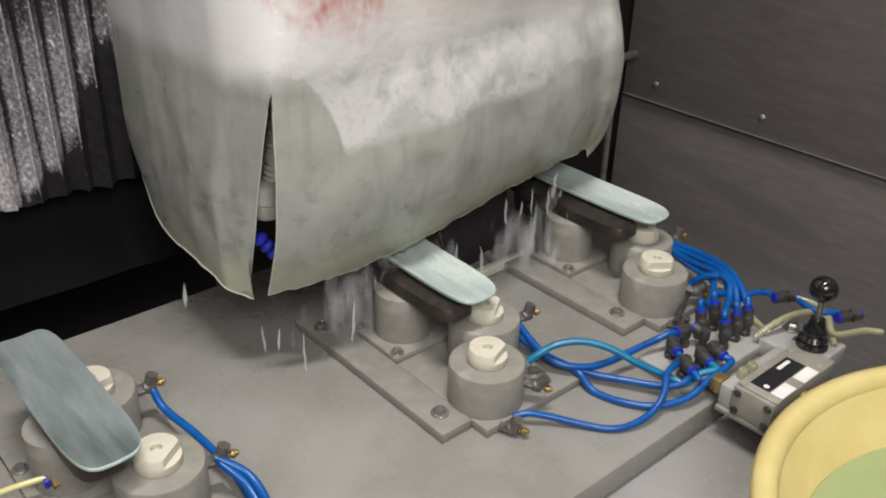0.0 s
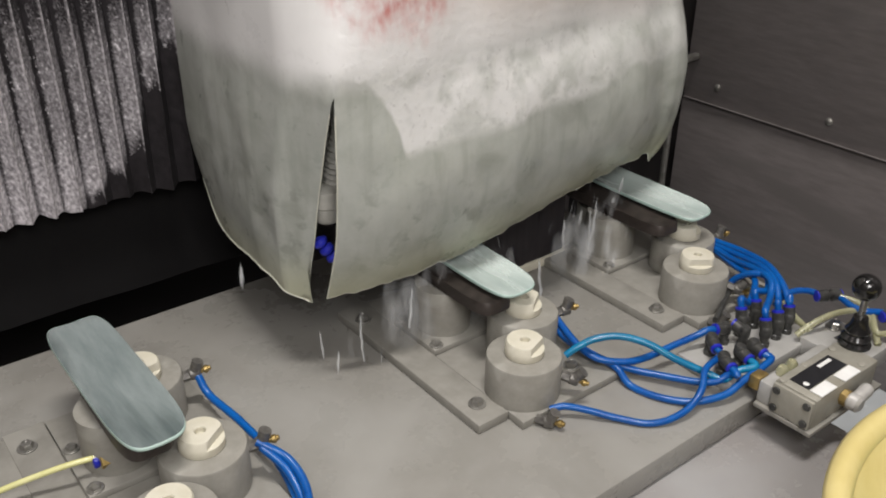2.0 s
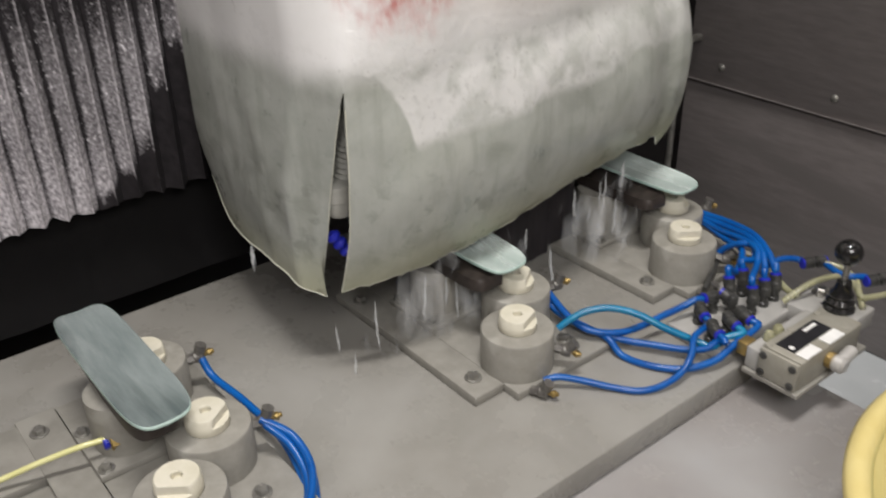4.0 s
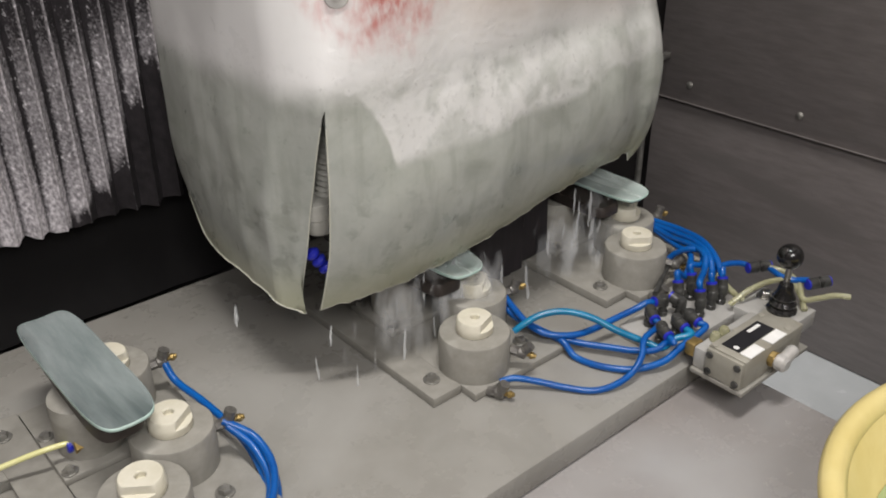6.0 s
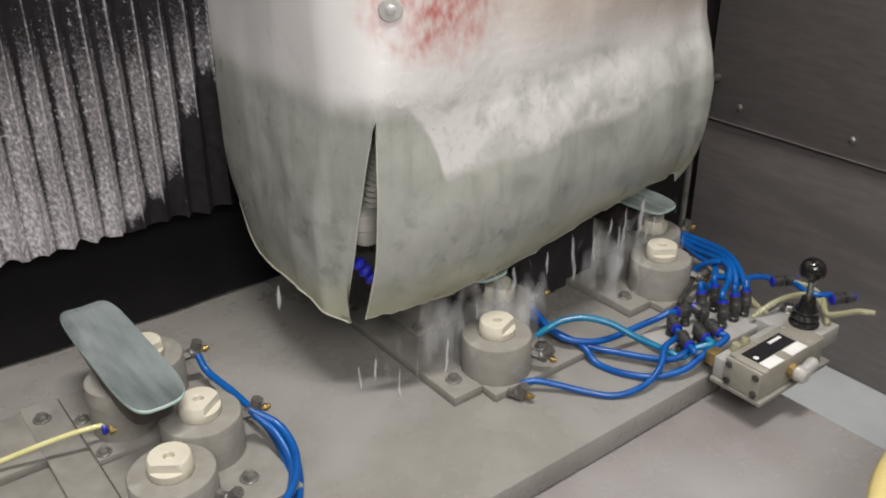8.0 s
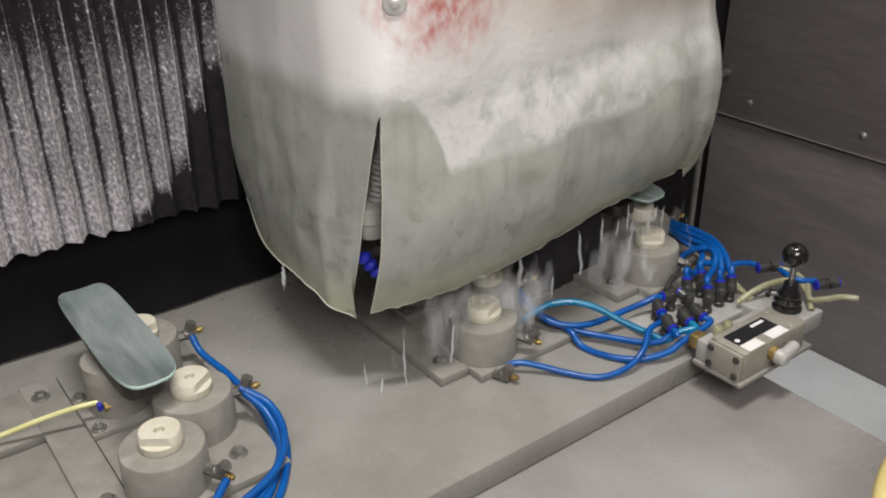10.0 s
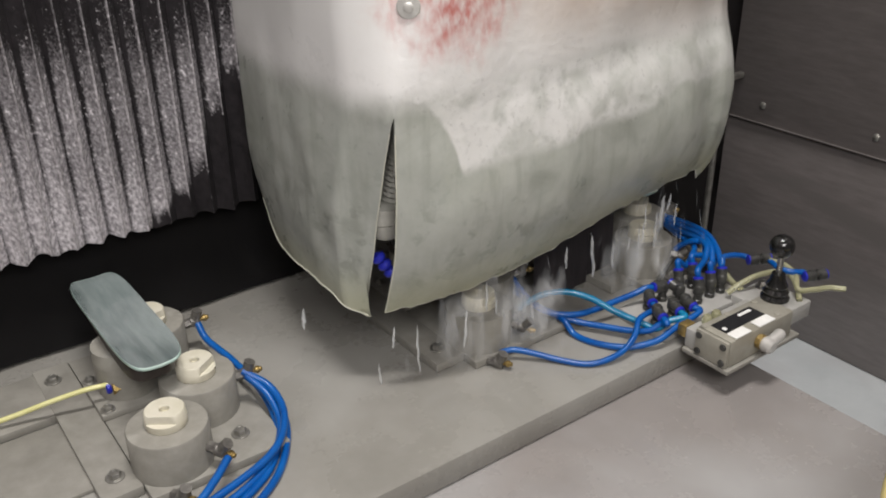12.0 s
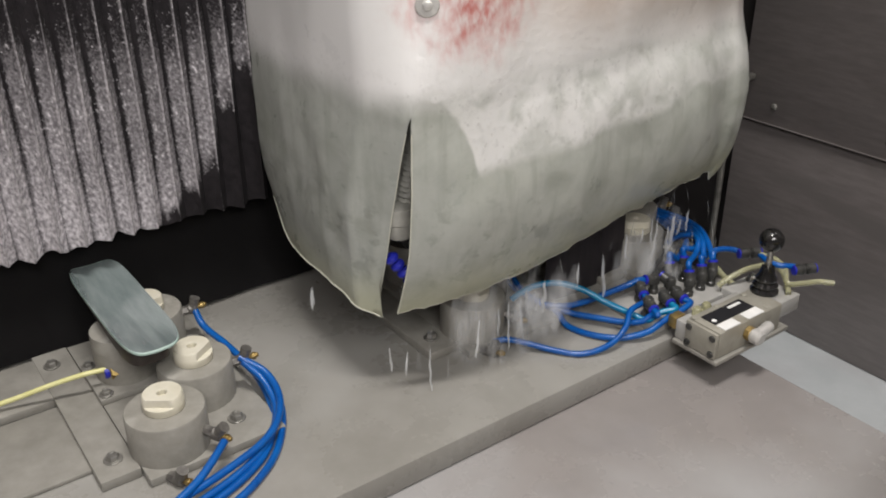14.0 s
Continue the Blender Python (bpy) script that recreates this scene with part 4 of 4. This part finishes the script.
air_hose(BLUE, 0.0035, (0.002, -0.038, 0.036), (0.014, -0.046, 0.039), (0.030, -0.061, 0.036), (0.050, -0.084, 0.031), (0.067, -0.105, 0.030), (0.087, -0.116, 0.032), (0.112, -0.120, 0.038), (0.133, -0.116, 0.048), (0.152, -0.104, 0.056), (0.158, -0.097, 0.060), port=4)
air_hose(BLUE, 0.0038, (0.364, 0.049, 0.070), (0.355, 0.002, 0.078), (0.338, -0.043, 0.085), (0.315, -0.078, 0.084), (0.301, -0.097, 0.075), (0.290, -0.103, 0.066), port=5)
air_hose(BLUE, 0.0038, (0.361, 0.045, 0.067), (0.350, -0.002, 0.074), (0.334, -0.039, 0.082), (0.312, -0.071, 0.084), (0.295, -0.088, 0.074), (0.277, -0.098, 0.066), port=6)
air_hose(BLUE, 0.0038, (0.358, 0.043, 0.064), (0.342, 0.004, 0.070), (0.327, -0.034, 0.080), (0.309, -0.066, 0.086), (0.290, -0.080, 0.078), (0.270, -0.090, 0.066), port=7)
air_hose(BLUE, 0.0038, (0.310, -0.015, 0.056), (0.313, -0.023, 0.068), (0.316, -0.039, 0.080), (0.319, -0.055, 0.082), (0.303, -0.068, 0.076), (0.277, -0.072, 0.066), port=8)
air_hose(BLUE, 0.0038, (0.358, 0.043, 0.062), (0.336, -0.005, 0.066), (0.321, -0.038, 0.072), (0.295, -0.057, 0.074), (0.276, -0.064, 0.068), (0.266, -0.067, 0.062), port=9)
air_hose(BLUE, 0.0037, (0.298, -0.084, 0.066), (0.313, -0.082, 0.072), (0.329, -0.086, 0.074), (0.344, -0.092, 0.072), (0.351, -0.099, 0.070))
air_hose(BLUE, 0.0037, (0.364, -0.122, 0.070), (0.357, -0.140, 0.070), (0.360, -0.154, 0.070), (0.372, -0.163, 0.069), (0.374, -0.167, 0.068))
air_hose(CLEAR, 0.0036, (0.291, -0.118, 0.048), (0.304, -0.124, 0.058), (0.325, -0.131, 0.066), (0.348, -0.140, 0.068), (0.361, -0.151, 0.066), (0.354, -0.168, 0.060), (0.341, -0.183, 0.050))
air_hose(CLEAR, 0.0036, (0.364, -0.121, 0.071), (0.369, -0.139, 0.070), (0.364, -0.159, 0.066), (0.346, -0.176, 0.060), (0.362, -0.185, 0.058), (0.382, -0.194, 0.058), (0.394, -0.208, 0.058))
air_hose(CLEAR, 0.0038, (0.315, -0.018, 0.046), (0.336, -0.034, 0.052), (0.336, -0.063, 0.052), (0.321, -0.103, 0.046), (0.319, -0.130, 0.040))
air_hose(DARK, 0.0035, (0.313, -0.018, 0.052), (0.296, -0.023, 0.048), (0.274, -0.033, 0.045), (0.252, -0.043, 0.044))
air_hose(BLUE, 0.0038, (-0.262, 0.176, 0.070), (-0.259, 0.160, 0.054), (-0.251, 0.114, 0.049), (-0.247, 0.060, 0.044), (-0.250, 0.020, 0.038), (-0.262, -0.018, 0.031), (-0.300, -0.062, 0.030), (-0.370, -0.090, 0.030), (-0.480, -0.100, 0.030))
air_hose(BLUE, 0.0038, (-0.262, 0.046, 0.070), (-0.251, 0.022, 0.054), (-0.256, -0.012, 0.040), (-0.284, -0.046, 0.034), (-0.330, -0.070, 0.032), (-0.400, -0.086, 0.031), (-0.500, -0.088, 0.030))
air_hose(BLUE, 0.0038, (-0.264, 0.050, 0.074), (-0.246, 0.026, 0.060), (-0.250, -0.010, 0.049), (-0.276, -0.042, 0.042), (-0.322, -0.062, 0.040), (-0.390, -0.076, 0.038), (-0.490, -0.076, 0.031))
air_hose(BLUE, 0.0038, (-0.258, 0.048, 0.064), (-0.244, 0.010, 0.040), (-0.262, -0.034, 0.030), (-0.300, -0.076, 0.030), (-0.360, -0.104, 0.030), (-0.470, -0.116, 0.030))
air_hose(BLUE, 0.0038, (-0.322, -0.040, 0.052), (-0.344, -0.058, 0.048), (-0.370, -0.074, 0.044), (-0.420, -0.090, 0.038), (-0.500, -0.100, 0.039))
air_hose(YELLOW, 0.0027, (-0.376, 0.128, 0.062), (-0.400, 0.133, 0.062), (-0.432, 0.143, 0.056), (-0.475, 0.156, 0.046), (-0.560, 0.170, 0.039))


def vacuum_joint():
    """Brass joint of the yellow hose on the near post."""
    ob = rides(thing("hose_joint", "brass hose joint with a violet sleeve on a post", "hose joint"))
    m = along((-0.366, 0.128, 0.058), (-0.380, 0.129, 0.058))
    part("nut", drum(0.0100, -0.004, 0.009, 0.001, 6, m), BRASS, ob)
    part("sleeve", drum(0.0064, 0.0092, 0.0145, 0.001, 14, m), RING, ob, "violet-blue sleeve")


vacuum_joint()


# ---- the basin ----
def basin():
    cx, cy = 0.160, -0.480
    ob = thing("basin", "pale yellow plastic basin standing on the machine bed", "basin", pose(cx, cy, 0))
    prof = [(0, -0.006), (0.186, -0.006), (0.192, -0.002), (0.228, 0.082), (0.234, 0.086), (0.231, 0.092), (0.2265, 0.088), (0.188, 0.004), (0.182, 0.0), (0, 0.0)]
    part("bowl", lathe(prof, 96), BASIN, ob, smooth=50)
    prof = [(0.2285, 0.0825), (0.242, 0.084), (0.248, 0.088), (0.250, 0.094), (0.247, 0.099), (0.240, 0.102), (0.233, 0.100), (0.2275, 0.092)]
    part("rim", lathe(prof, 96, None, None, True), BASIN, ob, "thick rolled rim", smooth=50)
    water = part("basin_water", lathe([(0, 0.040), (0.2030, 0.040), (0.2020, 0.0375), (0, 0.0375)], 80, pose(cx, cy, 0)), BASIN_WATER)
    tagged(water, "cloudy green water standing in the yellow basin", "water")


basin()


# ---- water ----
def drop_mesh(length, r, seed):
    """A falling strand of slurry: thin at the top, swollen and bent below."""
    rnd = random.Random(seed)
    n = 9
    pts, k = [], []
    bend = rnd.uniform(-0.12, 0.12)
    for i in range(n + 1):
        u = i / n
        pts.append((bend * length * u * u + rnd.uniform(-1, 1) * r * 0.5, rnd.uniform(-1, 1) * r * 0.5, -length * u))
        k.append(0.25 + 0.75 * (math.sin(math.pi * min(1, 0.12 + 0.85 * u ** 1.4))) * rnd.uniform(0.7, 1.2))
    k[0], k[-1] = 0.1, 0.15
    return tube(pts, r, 7, 3, lambda i: k[min(n, i // 3)])


FALLS = []   # water and the height through which it falls again and again


def strands():
    rnd = random.Random(7)
    spots = [(-0.137, 0.197, 0.100), (-0.128, 0.160, 0.112), (-0.112, 0.158, 0.115), (-0.046, 0.160, 0.120),
             (-0.012, 0.162, 0.123), (0.004, 0.160, 0.124), (0.020, 0.165, 0.124), (0.032, 0.158, 0.124), (0.044, 0.170, 0.124), (0.062, 0.168, 0.128), (0.110, 0.164, 0.132),
             (0.145, 0.162, 0.138), (0.190, 0.164, 0.142), (0.215, 0.164, 0.142), (0.235, 0.166, 0.144), (0.250, 0.162, 0.144), (0.262, 0.166, 0.146),
             (0.276, 0.168, 0.146), (0.290, 0.166, 0.147), (0.302, 0.172, 0.147), (-0.172, 0.290, 0.140)]
    for i, (x, y, z) in enumerate(spots):
        for k in range(1):
            ln = rnd.uniform(0.022, 0.062)
            ob = part("water_strand", drop_mesh(ln, rnd.uniform(0.0011, 0.0027), i * 9 + k), DROP)
            ob.matrix_basis = pose(x + rnd.uniform(-0.006, 0.006), y + rnd.uniform(-0.006, 0.010), z, rnd.uniform(-6, 6), rnd.uniform(-8, 8), rnd.uniform(0, 360))
            tagged(ob, "whitish strand of slurry falling from the film hem", "water", "water strands under the head")
            FALLS.append((ob, rnd.uniform(0.03, 0.07), rnd.uniform(0.16, 0.30), rnd.random()))


strands()


def spray(cx, cy, z0, z1, rx, ry, count, seed):
    """A burst of thin falling streaks."""
    rnd = random.Random(seed)
    verts, faces = [], []
    for _ in range(count):
        a, q = rnd.uniform(0, 6.283), rnd.random() ** 0.5
        x, y, z = cx + rx * q * math.cos(a), cy + ry * q * math.sin(a), rnd.uniform(z0, z1)
        ln, r = rnd.uniform(0.010, 0.045), rnd.uniform(0.0003, 0.0008)
        lean = Vector((x - cx, y - cy, 0)) * 0.05 + Vector((rnd.uniform(-1, 1), rnd.uniform(-1, 1), 0)) * 0.002
        o = len(verts)
        mid = Vector((x, y, z))
        top, low = mid + Vector((0, 0, ln / 2)) - lean, mid - Vector((0, 0, ln / 2)) + lean
        verts += [tuple(top), (x + r, y, z), (x, y + r, z), (x - r, y, z), (x, y - r, z), tuple(low)]
        for i in range(4):
            j = (i + 1) % 4
            faces += [(o, o + 1 + i, o + 1 + j), (o + 5, o + 1 + j, o + 1 + i)]
    me = bpy.data.meshes.new("water_spray")
    me.from_pydata(verts, [], faces)
    me.materials.append(SPRAY)
    ob = new("water_spray", me)
    tagged(ob, "fine white spray of water over a fixture", "spray", kind="stuff")
    FALLS.append((ob, 0.018, rnd.uniform(0.16, 0.3), rnd.random()))


for i, (x, y, rx, ry) in enumerate(((0.02, 0.17, 0.07, 0.05), (0.05, 0.20, 0.08, 0.06), (0.29, 0.18, 0.07, 0.05), (0.31, 0.21, 0.07, 0.06), (-0.06, 0.19, 0.08, 0.04))):
    spray(x, y, 0.035, 0.125, rx, ry, 16 if i < 4 else 4, 40 + i)


def mist(cx, cy, z0, z1, rx, ry, count, seed):
    """Slow veils of fine mist: upright rounded puffs."""
    rnd = random.Random(seed)
    bm = bmesh.new()
    uv = bm.loops.layers.uv.new("UVMap")
    for _ in range(count):
        a, q = rnd.uniform(0, 6.283), rnd.random() ** 0.5
        p = Vector((cx + rx * q * math.cos(a), cy + ry * q * math.sin(a), rnd.uniform(z0, z1)))
        w, h, turn = rnd.uniform(0.048, 0.072), rnd.uniform(0.050, 0.078), rnd.uniform(-0.5, 0.5) - 0.66
        side = Vector((math.cos(turn), math.sin(turn), 0)) * w
        mid = bm.verts.new(p)
        rim = [(math.cos(math.pi * k / 6), math.sin(math.pi * k / 6)) for k in range(12)]
        ring = [bm.verts.new(p + side * c + Vector((0.3 * w * s, 0, h * s))) for c, s in rim]
        for k in range(12):
            f = bm.faces.new((mid, ring[k], ring[(k + 1) % 12]))
            for lp, at in zip(f.loops, ((0, 0), rim[k], rim[(k + 1) % 12])):
                lp[uv].uv = at
    me = bpy.data.meshes.new("water_mist")
    bm.to_mesh(me)
    bm.free()
    me.materials.append(MIST)
    ob = new("water_mist", me)
    tagged(ob, "pale drifting mist of water over a fixture", "mist", kind="stuff")
    FALLS.append((ob, 0.010, rnd.uniform(0.5, 0.8), rnd.random()))


for i, (x, y, rx, ry, n) in enumerate(((0.000, 0.150, 0.080, 0.020, 4), (0.275, 0.160, 0.070, 0.020, 3))):
    mist(x, y, 0.062, 0.098, rx, ry, n, 80 + i)


# ---- what moves ----
def motions():
    for ob in RIDERS:
        base = ob.matrix_basis.copy()
        walk(ob, [(t, Matrix.Translation(SLIDE * s) @ base) for t, s in TRAVEL])
    for ob, fall, period, phase in FALLS:
        base = ob.matrix_basis.copy()
        rows, t = [(0.0, Matrix.Translation((0, 0, -fall * phase)) @ base)], period * (1 - phase)
        while t < 13.9:
            rows += [(t, Matrix.Translation((0, 0, -fall)) @ base), (t + 0.034, base)]
            t += period
        rows.append((14.0, Matrix.Translation((0, 0, -fall * 0.5)) @ base))
        walk(ob, rows)


motions()
